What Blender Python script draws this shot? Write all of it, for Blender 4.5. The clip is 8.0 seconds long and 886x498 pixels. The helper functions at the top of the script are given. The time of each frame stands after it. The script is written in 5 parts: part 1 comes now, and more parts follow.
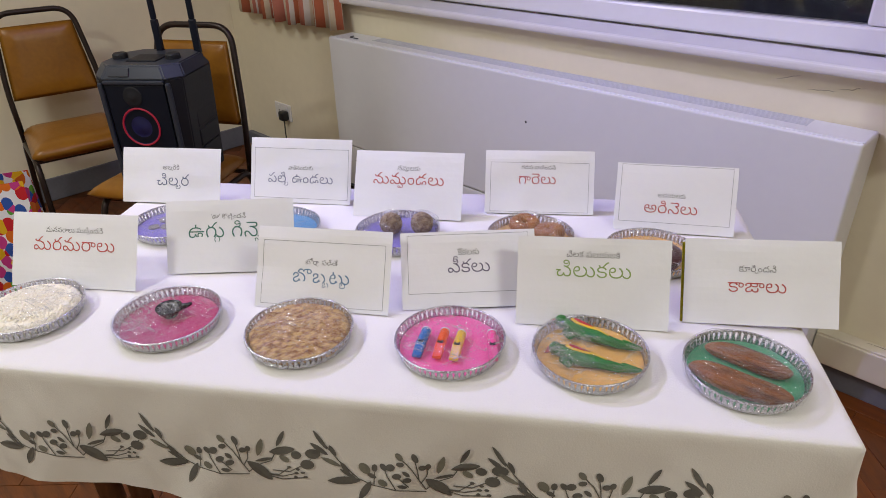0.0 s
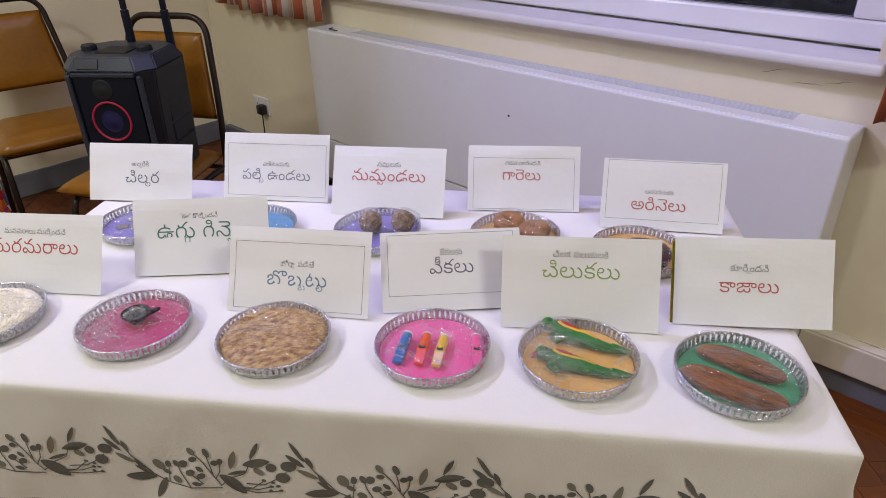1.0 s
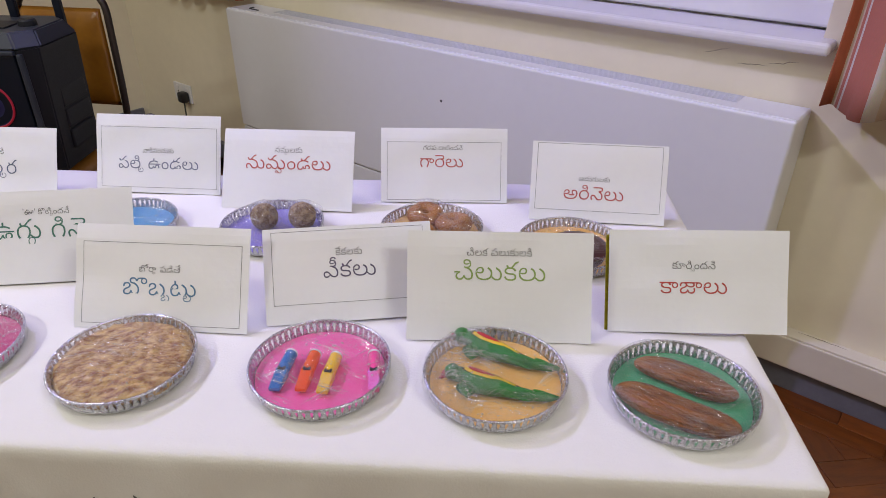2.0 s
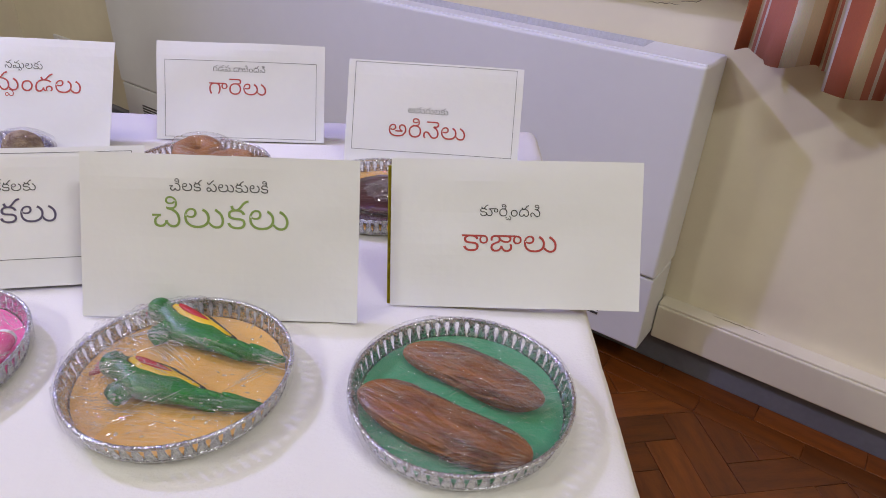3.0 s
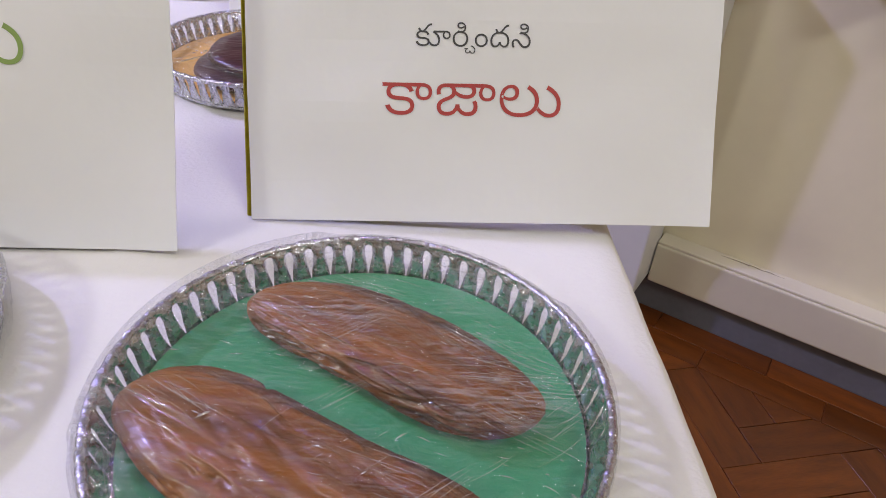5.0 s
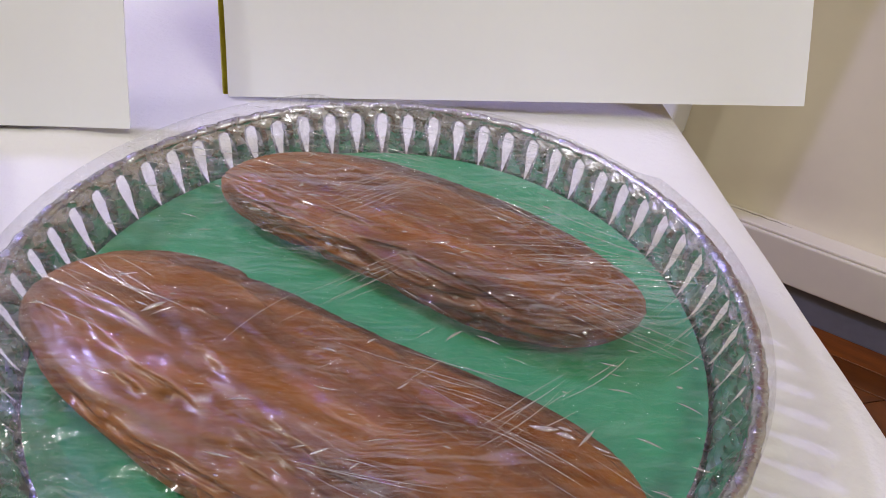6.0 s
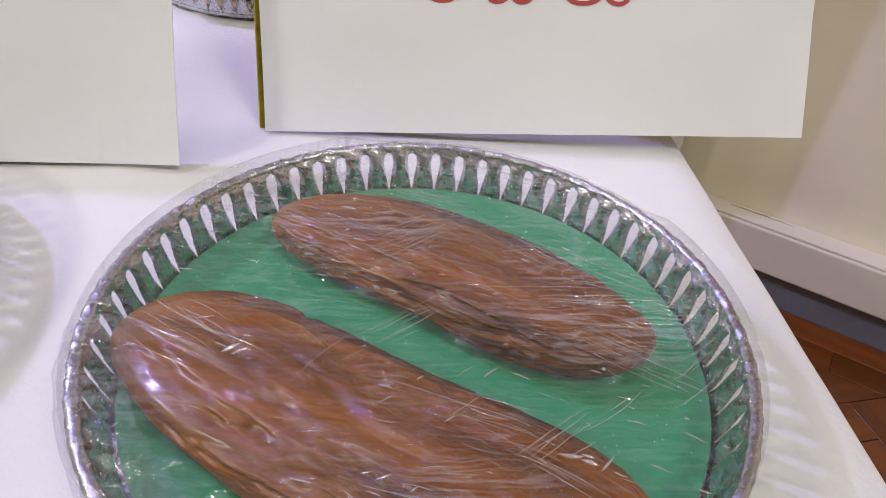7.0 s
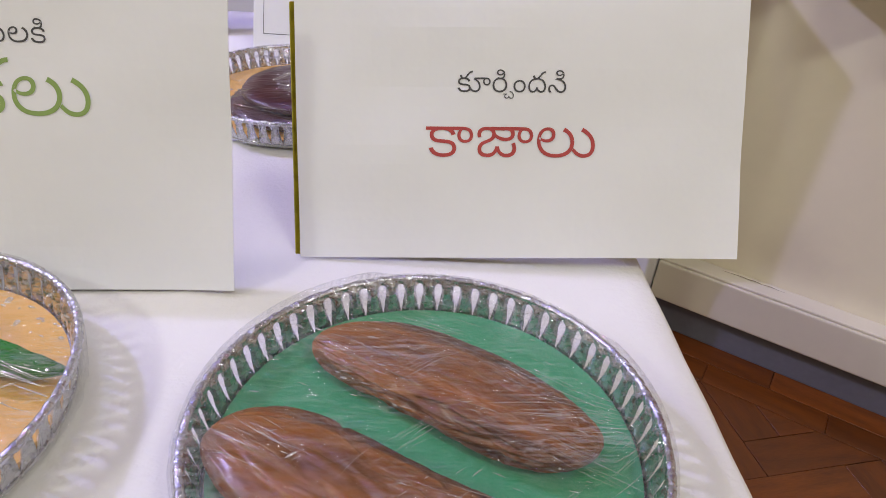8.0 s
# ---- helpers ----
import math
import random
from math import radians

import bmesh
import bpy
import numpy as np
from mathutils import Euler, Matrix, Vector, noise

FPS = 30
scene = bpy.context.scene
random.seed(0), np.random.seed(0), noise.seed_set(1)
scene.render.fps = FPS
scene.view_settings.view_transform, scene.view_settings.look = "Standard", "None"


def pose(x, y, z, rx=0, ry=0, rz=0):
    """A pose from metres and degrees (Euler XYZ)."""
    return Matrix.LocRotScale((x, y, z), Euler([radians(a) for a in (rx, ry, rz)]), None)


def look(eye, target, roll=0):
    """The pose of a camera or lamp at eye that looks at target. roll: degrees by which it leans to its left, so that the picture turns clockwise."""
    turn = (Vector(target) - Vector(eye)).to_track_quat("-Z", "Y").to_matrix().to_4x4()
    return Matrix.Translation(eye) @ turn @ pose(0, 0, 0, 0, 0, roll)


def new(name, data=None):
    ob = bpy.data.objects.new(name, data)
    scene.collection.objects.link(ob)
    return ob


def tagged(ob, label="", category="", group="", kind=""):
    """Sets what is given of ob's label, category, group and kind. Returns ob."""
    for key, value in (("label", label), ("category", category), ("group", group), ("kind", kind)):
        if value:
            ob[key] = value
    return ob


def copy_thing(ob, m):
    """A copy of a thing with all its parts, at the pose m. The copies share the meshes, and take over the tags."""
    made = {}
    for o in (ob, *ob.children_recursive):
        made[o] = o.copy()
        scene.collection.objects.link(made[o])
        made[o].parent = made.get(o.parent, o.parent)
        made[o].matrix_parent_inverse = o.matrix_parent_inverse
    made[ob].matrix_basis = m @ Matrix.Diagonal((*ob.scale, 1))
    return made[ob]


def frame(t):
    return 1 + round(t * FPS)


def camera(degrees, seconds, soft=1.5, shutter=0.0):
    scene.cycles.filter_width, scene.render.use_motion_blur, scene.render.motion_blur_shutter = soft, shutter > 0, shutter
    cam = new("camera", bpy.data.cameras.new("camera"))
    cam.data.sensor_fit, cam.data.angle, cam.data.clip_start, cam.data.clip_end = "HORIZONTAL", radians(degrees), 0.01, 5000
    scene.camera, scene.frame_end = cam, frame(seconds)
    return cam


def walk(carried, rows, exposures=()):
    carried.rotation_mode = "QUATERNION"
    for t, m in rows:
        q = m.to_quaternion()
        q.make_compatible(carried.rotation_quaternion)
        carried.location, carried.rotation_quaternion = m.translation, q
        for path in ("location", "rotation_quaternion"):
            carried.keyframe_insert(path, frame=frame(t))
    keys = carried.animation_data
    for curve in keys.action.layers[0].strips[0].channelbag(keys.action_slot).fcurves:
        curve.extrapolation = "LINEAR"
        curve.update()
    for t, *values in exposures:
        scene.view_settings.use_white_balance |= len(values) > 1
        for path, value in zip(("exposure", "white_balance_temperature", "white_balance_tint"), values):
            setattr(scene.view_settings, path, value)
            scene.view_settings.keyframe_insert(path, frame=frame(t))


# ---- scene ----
cam = camera(68.0, 8.0, soft=0.9)
PATH = [
    (0, (-0.377, -0.62, 1.315), (-0.676, 1.105, 0.349), -1.6),
    (0.5, (-0.375, -0.606, 1.311), (-0.66, 1.116, 0.336), -1.5),
    (1, (-0.382, -0.579, 1.303), (-0.628, 1.145, 0.319), -1.1),
    (1.2, (-0.39, -0.559, 1.298), (-0.612, 1.167, 0.312), -0.9),
    (2.3, (-0.267, -0.369, 1.19), (-0.323, 1.36, 0.186), 1.3),
    (2.5, (-0.213, -0.32, 1.159), (-0.242, 1.41, 0.155), 2.0),
    (3, (-0.129, -0.232, 1.074), (-0.107, 1.482, 0.042), 3.1),
    (3.5, (-0.104, -0.15, 0.984), (-0.055, 1.549, -0.069), 3.7),
    (4, (-0.091, -0.095, 0.934), (-0.023, 1.593, -0.137), 4.0),
    (4.2, (-0.088, -0.085, 0.923), (-0.037, 1.59, -0.168), 3.6),
    (5.3, (-0.095, -0.018, 0.895), (0.019, 1.598, -0.277), 4.4),
    (5.5, (-0.097, -0.013, 0.87), (0.021, 1.595, -0.313), 4.5),
    (6, (-0.104, 0.001, 0.85), (0.041, 1.565, -0.388), 5.0),
    (6.5, (-0.105, 0.0, 0.845), (0.043, 1.54, -0.422), 5.1),
    (7, (-0.113, -0.006, 0.87), (0.023, 1.546, -0.384), 4.7),
    (7.5, (-0.107, -0.011, 0.898), (0.026, 1.594, -0.288), 4.3),
    (8, (-0.116, -0.037, 0.925), (0.001, 1.615, -0.197), 3.8),
]
EXPOSURES = [(0, 0.03), (2.5, -0.02), (4, 0.0), (5.5, 0.08), (6.5, 0.15), (8, 0.10)]
walk(cam, [(t, look(eye, target, roll)) for t, eye, target, roll in PATH], EXPOSURES)

# ---- world, lamps and exposure ----
world = bpy.data.worlds.new("night")
scene.world = world
world.use_nodes = True
world.node_tree.nodes["Background"].inputs[0].default_value = (0.012, 0.016, 0.03, 1)
world.node_tree.nodes["Background"].inputs[1].default_value = 0.25


def unseen_lamp(x, y, power, colour, sx, sy, turn=0):
    data = bpy.data.lights.new("unseen_lamp_light", "AREA")
    data.shape, data.size, data.size_y, data.energy, data.color = "RECTANGLE", sx, sy, power, colour
    ob = new("unseen_lamp_light", data)
    ob.matrix_world = pose(x, y, 2.52, 0, 0, turn)
    return ob


SIDE = unseen_lamp(-2.20, -0.65, 25, (0.98, 0.97, 0.90), 0.30, 0.30)
# added fill without a known source: lifts the window wall and its corner
WEST = unseen_lamp(-2.30, 0.60, 16, (0.97, 0.97, 0.925), 0.30, 0.30)
KEY = unseen_lamp(-0.35, -0.25, 2.0, (0.92, 0.93, 0.94), 0.50, 0.03, 20)
# added above the back of the table to give the film white glints
GLINT = unseen_lamp(-0.50, 0.72, 3.0, (0.92, 0.93, 0.95), 0.50, 0.03, 20)
# added fill at the front right, lifts the right-hand wall
FILL = unseen_lamp(0.85, -1.00, 21.0, (0.95, 0.95, 0.90), 0.6, 0.3)
# a party light by the window, turned towards the table
LILAC = unseen_lamp(-2.00, 1.10, 7.4, (0.46, 0.43, 1.0), 0.10, 0.10)
LILAC.matrix_world = look((-2.00, 1.10, 2.38), (0.10, 0.65, 0.65))
LILAC.data.spread = math.radians(80)
PARTY = [unseen_lamp(-0.72, 0.95, 2.4, (0.10, 0.12, 1.0), 0.04, 0.04), unseen_lamp(-0.95, 0.62, 0.6, (1.0, 0.10, 0.55), 0.03, 0.03), unseen_lamp(-0.2, 0.75, 1.2, (0.40, 0.18, 1.0), 0.04, 0.04)]

# ---- materials ----


def mat(name, colour, rough=0.5, metal=0.0, vary=0.12, scale=12.0, bump=0.0, bump_scale=80.0, colour2=None, spec=0.5, fine=1.0, obj_random=0.0, coat=0.0, stretch=None, low=0.45, high=1.0):
    """A surface with two scales of uneven colour, a fine relief and an uneven gloss."""
    m = bpy.data.materials.new(name)
    m.use_nodes = True
    nt = m.node_tree
    n, l = nt.nodes, nt.links
    b = n["Principled BSDF"]
    b.inputs["Metallic"].default_value = metal
    b.inputs["Specular IOR Level"].default_value = spec
    b.inputs["Coat Weight"].default_value = coat
    b.inputs["Coat Roughness"].default_value = 0.12
    tc = n.new("ShaderNodeTexCoord")
    mp = n.new("ShaderNodeMapping")
    l.new(tc.outputs["Object"], mp.inputs[0])
    if stretch:
        mp.inputs["Scale"].default_value = stretch
    big, small = n.new("ShaderNodeTexNoise"), n.new("ShaderNodeTexNoise")
    for node, sc, det in ((big, scale, 3), (small, scale * 9 * fine, 4)):
        node.inputs["Scale"].default_value, node.inputs["Detail"].default_value = sc, det
        l.new(mp.outputs[0], node.inputs["Vector"])
    add = n.new("ShaderNodeMath")
    add.operation = "MULTIPLY_ADD"
    add.inputs[1].default_value = 0.45
    l.new(small.outputs[0], add.inputs[0])
    l.new(big.outputs[0], add.inputs[2])
    ramp = n.new("ShaderNodeMapRange")
    ramp.inputs[1].default_value, ramp.inputs[2].default_value = low, high
    l.new(add.outputs[0], ramp.inputs[0])
    mix = n.new("ShaderNodeMix")
    mix.data_type = "RGBA"
    second = colour2 or tuple(c * (1 - vary) for c in colour)
    mix.inputs["A"].default_value, mix.inputs["B"].default_value = (*colour, 1), (*second, 1)
    l.new(ramp.outputs[0], mix.inputs["Factor"])
    out = mix.outputs["Result"]
    if obj_random:
        info, hsv, rr = n.new("ShaderNodeObjectInfo"), n.new("ShaderNodeHueSaturation"), n.new("ShaderNodeMapRange")
        rr.inputs[3].default_value, rr.inputs[4].default_value = 1 - obj_random, 1 + obj_random
        l.new(info.outputs["Random"], rr.inputs[0])
        l.new(rr.outputs[0], hsv.inputs["Value"])
        l.new(out, hsv.inputs["Color"])
        out = hsv.outputs[0]
    l.new(out, b.inputs["Base Color"])
    rg = n.new("ShaderNodeMapRange")
    rg.inputs[3].default_value, rg.inputs[4].default_value = max(0.02, rough * 0.85), min(1.0, rough * 1.15)
    l.new(small.outputs[0], rg.inputs[0])
    l.new(rg.outputs[0], b.inputs["Roughness"])
    if bump:
        bt, bn = n.new("ShaderNodeTexNoise"), n.new("ShaderNodeBump")
        bt.inputs["Scale"].default_value, bt.inputs["Detail"].default_value = bump_scale, 4
        l.new(mp.outputs[0], bt.inputs["Vector"])
        bn.inputs["Strength"].default_value, bn.inputs["Distance"].default_value = bump, 0.002
        l.new(bt.outputs[0], bn.inputs["Height"])
        l.new(bn.outputs[0], b.inputs["Normal"])
    return m


PAINT_WALL = mat("cream_wall_paint", (0.85, 0.785, 0.60), 0.6, vary=0.08, scale=2.5, bump=0.15, bump_scale=60)
PAINT_CEIL = mat("ceiling_paint", (0.75, 0.74, 0.70), 0.8, vary=0.05, scale=2)
RAD_PAINT = mat("radiator_enamel", (0.78, 0.795, 0.815), 0.32, vary=0.05, scale=3, bump=0.05, bump_scale=200)
GRILLE_SHADE = mat("grille_slot_shade", (0.55, 0.56, 0.60), 0.5, vary=0.1)
SILL_PAINT = mat("sill_gloss_paint", (0.78, 0.77, 0.80), 0.22, vary=0.06, scale=5)
UPVC = mat("window_plastic", (0.80, 0.80, 0.84), 0.25, vary=0.04, scale=5)
BOX_PAINT = mat("cream_gloss_paint", (0.76, 0.71, 0.58), 0.35, vary=0.08, scale=4, bump=0.1, bump_scale=40)
RUBBER = mat("grey_skirting_rubber", (0.17, 0.175, 0.21), 0.5, vary=0.25, scale=8, bump=0.1)
FLOOR_BASE = mat("floor_joint", (0.10, 0.035, 0.009), 0.5, vary=0.3)
PARQUET = mat("parquet_oak", (0.185, 0.050, 0.005), 0.30, colour2=(0.075, 0.019, 0.002), scale=7, bump=0.1, bump_scale=90, obj_random=0.3, stretch=(1, 7, 7))
CLOTH = mat("white_tablecloth", (0.80, 0.785, 0.745), 0.85, vary=0.05, scale=4, bump=0.25, bump_scale=420)
PRINT = mat("leaf_print", (0.155, 0.152, 0.135), 0.85, vary=0.3, scale=30)
PRINT_LIGHT = mat("leaf_print_pale", (0.24, 0.235, 0.19), 0.85, vary=0.3, scale=30)
PAPER = mat("card_paper", (0.86, 0.865, 0.895), 0.65, vary=0.03, scale=9, bump=0.55, bump_scale=24)
BOARD = mat("grey_board", (0.5, 0.5, 0.48), 0.8)
GOLD_EDGE = mat("gold_glitter_edge", (0.55, 0.49, 0.03), 0.3, metal=0.6, vary=0.5, scale=150)
FOIL = mat("aluminium_foil", (0.63, 0.63, 0.67), 0.27, metal=1.0, vary=0.10, scale=40, bump=0.5, bump_scale=260)
WOOD_LEG = mat("table_leg_wood", (0.16, 0.07, 0.03), 0.4, vary=0.4, scale=15, stretch=(6, 6, 1))
TABLE_TOP = mat("table_top_wood", (0.35, 0.22, 0.12), 0.5, vary=0.3, scale=6)

# ---- helpers for building ----


def part(name, bm, material, parent=None, label="", smooth=False):
    me = bpy.data.meshes.new(name)
    bm.normal_update()
    if smooth:
        for f in bm.faces:
            f.smooth = True
    bm.to_mesh(me)
    bm.free()
    for m in material if isinstance(material, (list, tuple)) else (material,):
        me.materials.append(m)
    ob = new(name, me)
    ob.parent = parent
    if label:
        ob["label"] = label
    return ob


def thing(name, label, category, m=None, group="", kind=""):
    ob = tagged(new(name), label, category, group, kind)
    ob.empty_display_size = 0.05
    if m is not None:
        ob.matrix_world = m
    return ob


def add_box(bm, x0, x1, y0, y1, z0, z1, bevel=0.0, seg=2):
    r = bmesh.ops.create_cube(bm, size=1)
    vs = r["verts"]
    for v in vs:
        v.co = Vector((x0 + (v.co.x + 0.5) * (x1 - x0), y0 + (v.co.y + 0.5) * (y1 - y0), z0 + (v.co.z + 0.5) * (z1 - z0)))
    if bevel:
        es = list({e for v in vs for e in v.link_edges})
        bmesh.ops.bevel(bm, geom=es, offset=bevel, segments=seg, profile=0.5, affect="EDGES")
    return bm


def box(x0, x1, y0, y1, z0, z1, bevel=0.0, seg=2):
    return add_box(bmesh.new(), x0, x1, y0, y1, z0, z1, bevel, seg)


def tube(points, radius, sides=10, closed=False):
    """A bmesh tube along points; radius is a number or one for each point."""
    bm = bmesh.new()
    pts = [Vector(p) for p in points]
    rings = []
    up = None
    for i, p in enumerate(pts):
        a, b = pts[max(i - 1, 0)], pts[min(i + 1, len(pts) - 1)]
        if closed:
            a, b = pts[i - 1], pts[(i + 1) % len(pts)]
        t = (b - a).normalized()
        if up is None:
            up = t.orthogonal().normalized()
        up = (up - t * up.dot(t)).normalized()
        side = t.cross(up)
        r = radius[i] if isinstance(radius, (list, tuple)) else radius
        rings.append([bm.verts.new(p + (up * math.cos(k * math.tau / sides) + side * math.sin(k * math.tau / sides)) * r) for k in range(sides)])
    for i in range(len(rings) - (0 if closed else 1)):
        q = rings[(i + 1) % len(rings)]
        for k in range(sides):
            bm.faces.new((rings[i][k], rings[i][(k + 1) % sides], q[(k + 1) % sides], q[k]))
    if not closed:
        bm.faces.new(rings[0][::-1])
        bm.faces.new(rings[-1])
    return bm


def rounded_path(corners, r, steps=6, closed=False):
    """Points along a polyline whose inner corners are rounded."""
    pts = [Vector(c) for c in corners]
    out = []
    n = len(pts)
    for i, p in enumerate(pts):
        if not closed and i in (0, n - 1):
            out.append(p)
            continue
        a, b = (pts[i - 1] - p), (pts[(i + 1) % n] - p)
        k = min(r, a.length * 0.49, b.length * 0.49)
        s, e = p + a.normalized() * k, p + b.normalized() * k
        for j in range(steps + 1):
            f = j / steps
            out.append(s * (1 - f) ** 2 + p * 2 * f * (1 - f) + e * f * f)
    return out


def lathe(profile, sides=48):
    """A bmesh turned round z from (radius, height) pairs."""
    bm = bmesh.new()
    rings = []
    for r, z in profile:
        if r < 1e-6:
            rings.append([bm.verts.new((0, 0, z))])
        else:
            rings.append([bm.verts.new((r * math.cos(k * math.tau / sides), r * math.sin(k * math.tau / sides), z)) for k in range(sides)])
    for a, b in zip(rings, rings[1:]):
        for k in range(sides):
            j = (k + 1) % sides
            if len(a) == 1 and len(b) == 1:
                continue
            if len(a) == 1:
                bm.faces.new((a[0], b[j], b[k]))
            elif len(b) == 1:
                bm.faces.new((a[k], a[j], b[0]))
            else:
                bm.faces.new((a[k], a[j], b[j], b[k]))
    return bm


# ---- the room ----
# The window wall's own axes: x along the wall, y into it from the radiator's face, z up.
ANGLE = -35.5
WALL = pose(0.357, 0.985, 0, 0, 0, ANGLE)
WALL_Y, CORNER_X, ROOM_E, ROOM_S, HIGH = 0.138, -3.16, 2.6, -4.6, 2.56
SILL_Z, HEAD_Z, WIN_A, WIN_B = 0.915, 2.05, -2.12, -0.02



def structure(name, bm, material, label, m=WALL):
    ob = part(name, bm, material)
    ob.matrix_world = m
    return tagged(ob, label, name.split("_")[0], kind="structure")


structure("floor", box(CORNER_X - 0.2, ROOM_E + 0.2, ROOM_S - 0.2, WALL_Y + 0.3, -0.1, -0.006), FLOOR_BASE, "dark joint bed under a wood block floor")
bm = bmesh.new()
add_box(bm, CORNER_X - 0.2, WIN_A, WALL_Y, WALL_Y + 0.3, -0.1, HIGH)
add_box(bm, WIN_B, ROOM_E + 0.2, WALL_Y, WALL_Y + 0.3, -0.1, HIGH)
add_box(bm, WIN_A, WIN_B, WALL_Y, WALL_Y + 0.3, -0.1, SILL_Z - 0.03)
add_box(bm, WIN_A, WIN_B, WALL_Y, WALL_Y + 0.3, HEAD_Z, HIGH)
structure("wall_north", bm, PAINT_WALL, "cream painted plaster wall with a window opening")
structure("wall_west", box(CORNER_X - 0.2, CORNER_X, ROOM_S, WALL_Y, -0.1, HIGH), PAINT_WALL, "cream painted plaster wall behind the chairs")
structure("wall_east", box(ROOM_E, ROOM_E + 0.2, ROOM_S, WALL_Y, -0.1, HIGH), PAINT_WALL, "plain cream painted wall")
structure("wall_south", box(CORNER_X - 0.2, ROOM_E + 0.2, ROOM_S - 0.2, ROOM_S, -0.1, HIGH), PAINT_WALL, "plain cream painted wall")
structure("ceiling", box(CORNER_X - 0.2, ROOM_E + 0.2, ROOM_S - 0.2, WALL_Y + 0.3, HIGH, HIGH + 0.1), PAINT_CEIL, "plain white ceiling")
structure("baseboard_west", box(CORNER_X, CORNER_X + 0.012, ROOM_S, WALL_Y - 0.031, -0.004, 0.11, 0.004), RUBBER, "dark grey rubber skirting along the wall")
structure("baseboard_north", box(CORNER_X + 0.012, ROOM_E, WALL_Y - 0.030, WALL_Y, -0.004, 0.074, 0.004), RUBBER, "dark grey rubber skirting along the wall")

# cracked and lifting paint
CRACK = mat("old_paint_crack", (0.42, 0.36, 0.27), 0.8, vary=0.4, scale=120)


def crack(parent, x0, z0, x1, z1, y, seed):
    pts = []
    for k in range(15):
        f = k / 14
        pts.append((x0 + (x1 - x0) * f, y, z0 + (z1 - z0) * f + 0.004 * noise.noise(Vector((f * 6, seed, 0))) * math.sin(f * math.pi)))
    part("paint_crack", tube(pts, [0.0002 + 0.0010 * math.sin(k / 14 * math.pi) * (0.5 + abs(noise.noise(Vector((k * 0.9, seed, 3))))) for k in range(15)], 6), CRACK, parent, "thin crack in the old paint")


wall_north = bpy.data.objects["wall_north"]
for x0, z0, x1, z1, seed in ((-0.272, 0.843, -0.214, 0.862, 1.5), (-0.118, 0.840, -0.056, 0.853, 4.5), (-0.19, 0.829, -0.12, 0.834, 7.5)):
    crack(wall_north, x0, z0, x1, z1, WALL_Y - 0.0002, seed)

# boxed-in pipes beside the radiator
casing = thing("pipe_casing", "cream painted boxed pipe casing low along the wall", "casing", WALL, kind="structure")
part("front_board", box(0.001, ROOM_E, WALL_Y - 0.048, WALL_Y - 0.006, 0.076, 0.168, 0.004), BOX_PAINT, casing)
part("cap_strip", box(0.001, ROOM_E, WALL_Y - 0.044, WALL_Y, 0.168, 0.174, 0.002), BOX_PAINT, casing)
crack(casing, 0.12, 0.1742, 0.24, 0.1742, WALL_Y - 0.012, 2.5)

# window
window = thing("window_1", "white plastic window with dark night glass", "window", WALL, kind="structure")
Y = WALL_Y + 0.10
part("bottom_frame", box(WIN_A, WIN_B, Y, Y + 0.06, SILL_Z, SILL_Z + 0.065, 0.008), UPVC, window)
part("jamb", box(WIN_A, WIN_A + 0.065, Y, Y + 0.06, SILL_Z + 0.066, HEAD_Z, 0.008), UPVC, window)
part("jamb", box(WIN_B - 0.10, WIN_B, Y, Y + 0.06, SILL_Z + 0.066, HEAD_Z, 0.008), UPVC, window)
part("head_frame", box(WIN_A + 0.066, WIN_B - 0.101, Y, Y + 0.06, HEAD_Z - 0.065, HEAD_Z, 0.008), UPVC, window)
GLASS = bpy.data.materials.new("window_glass")
GLASS.use_nodes = True
g = GLASS.node_tree.nodes["Principled BSDF"]
g.inputs["Base Color"].default_value, g.inputs["Roughness"].default_value, g.inputs["Transmission Weight"].default_value = (1, 1, 1, 1), 0.01, 1.0
part("pane", box(WIN_A + 0.066, WIN_B - 0.101, Y + 0.025, Y + 0.035, SILL_Z + 0.066, HEAD_Z - 0.066), GLASS, window, "clear glass pane, dark night behind")
sill = structure("trim_sill", box(WIN_A - 0.05, WIN_B + 0.03, WALL_Y - 0.065, WALL_Y + 0.1, SILL_Z - 0.03, SILL_Z - 0.002, 0.010, 3), SILL_PAINT, "white gloss painted window sill")

# ---- radiator ----
radiator = thing("radiator", "wide white enamelled radiator cover fixed low on the wall", "radiator", WALL)
RL, RT, RB = -2.09, 0.758, 0.085
part("casing", box(RL, 0, 0, WALL_Y - 0.004, RB + 0.2, RT, 0.007, 3), RAD_PAINT, radiator)
part("lower_panel", box(RL + 0.001, -0.001, 0.005, WALL_Y - 0.014, RB, RB + 0.195, 0.004), RAD_PAINT, radiator, "enamelled lower panel under a thin seam")
# top slots are solid greyer bars, the shade inside put into their colour
bm = bmesh.new()
for k in range(7):
    add_box(bm, RL + 0.22, -0.15, 0.062 + k * 0.0095, 0.066 + k * 0.0095, RT - 0.001, RT + 0.0012)
part("top_grille", bm, GRILLE_SHADE, radiator, "fine slotted outlet grille along the top")
# inlet slots: solid dark bars coloured like the shade within an opening
bm = bmesh.new()
for k in range(8):
    add_box(bm, RL + 0.11, -0.112, 0.0036, 0.0060, 0.136 + k * 0.0105, 0.1415 + k * 0.0105)
part("lower_grille", bm, mat("inlet_slot_shade", (0.07, 0.07, 0.075), 0.6), radiator, "slotted inlet grille in the lower panel, slot shade coloured dark")
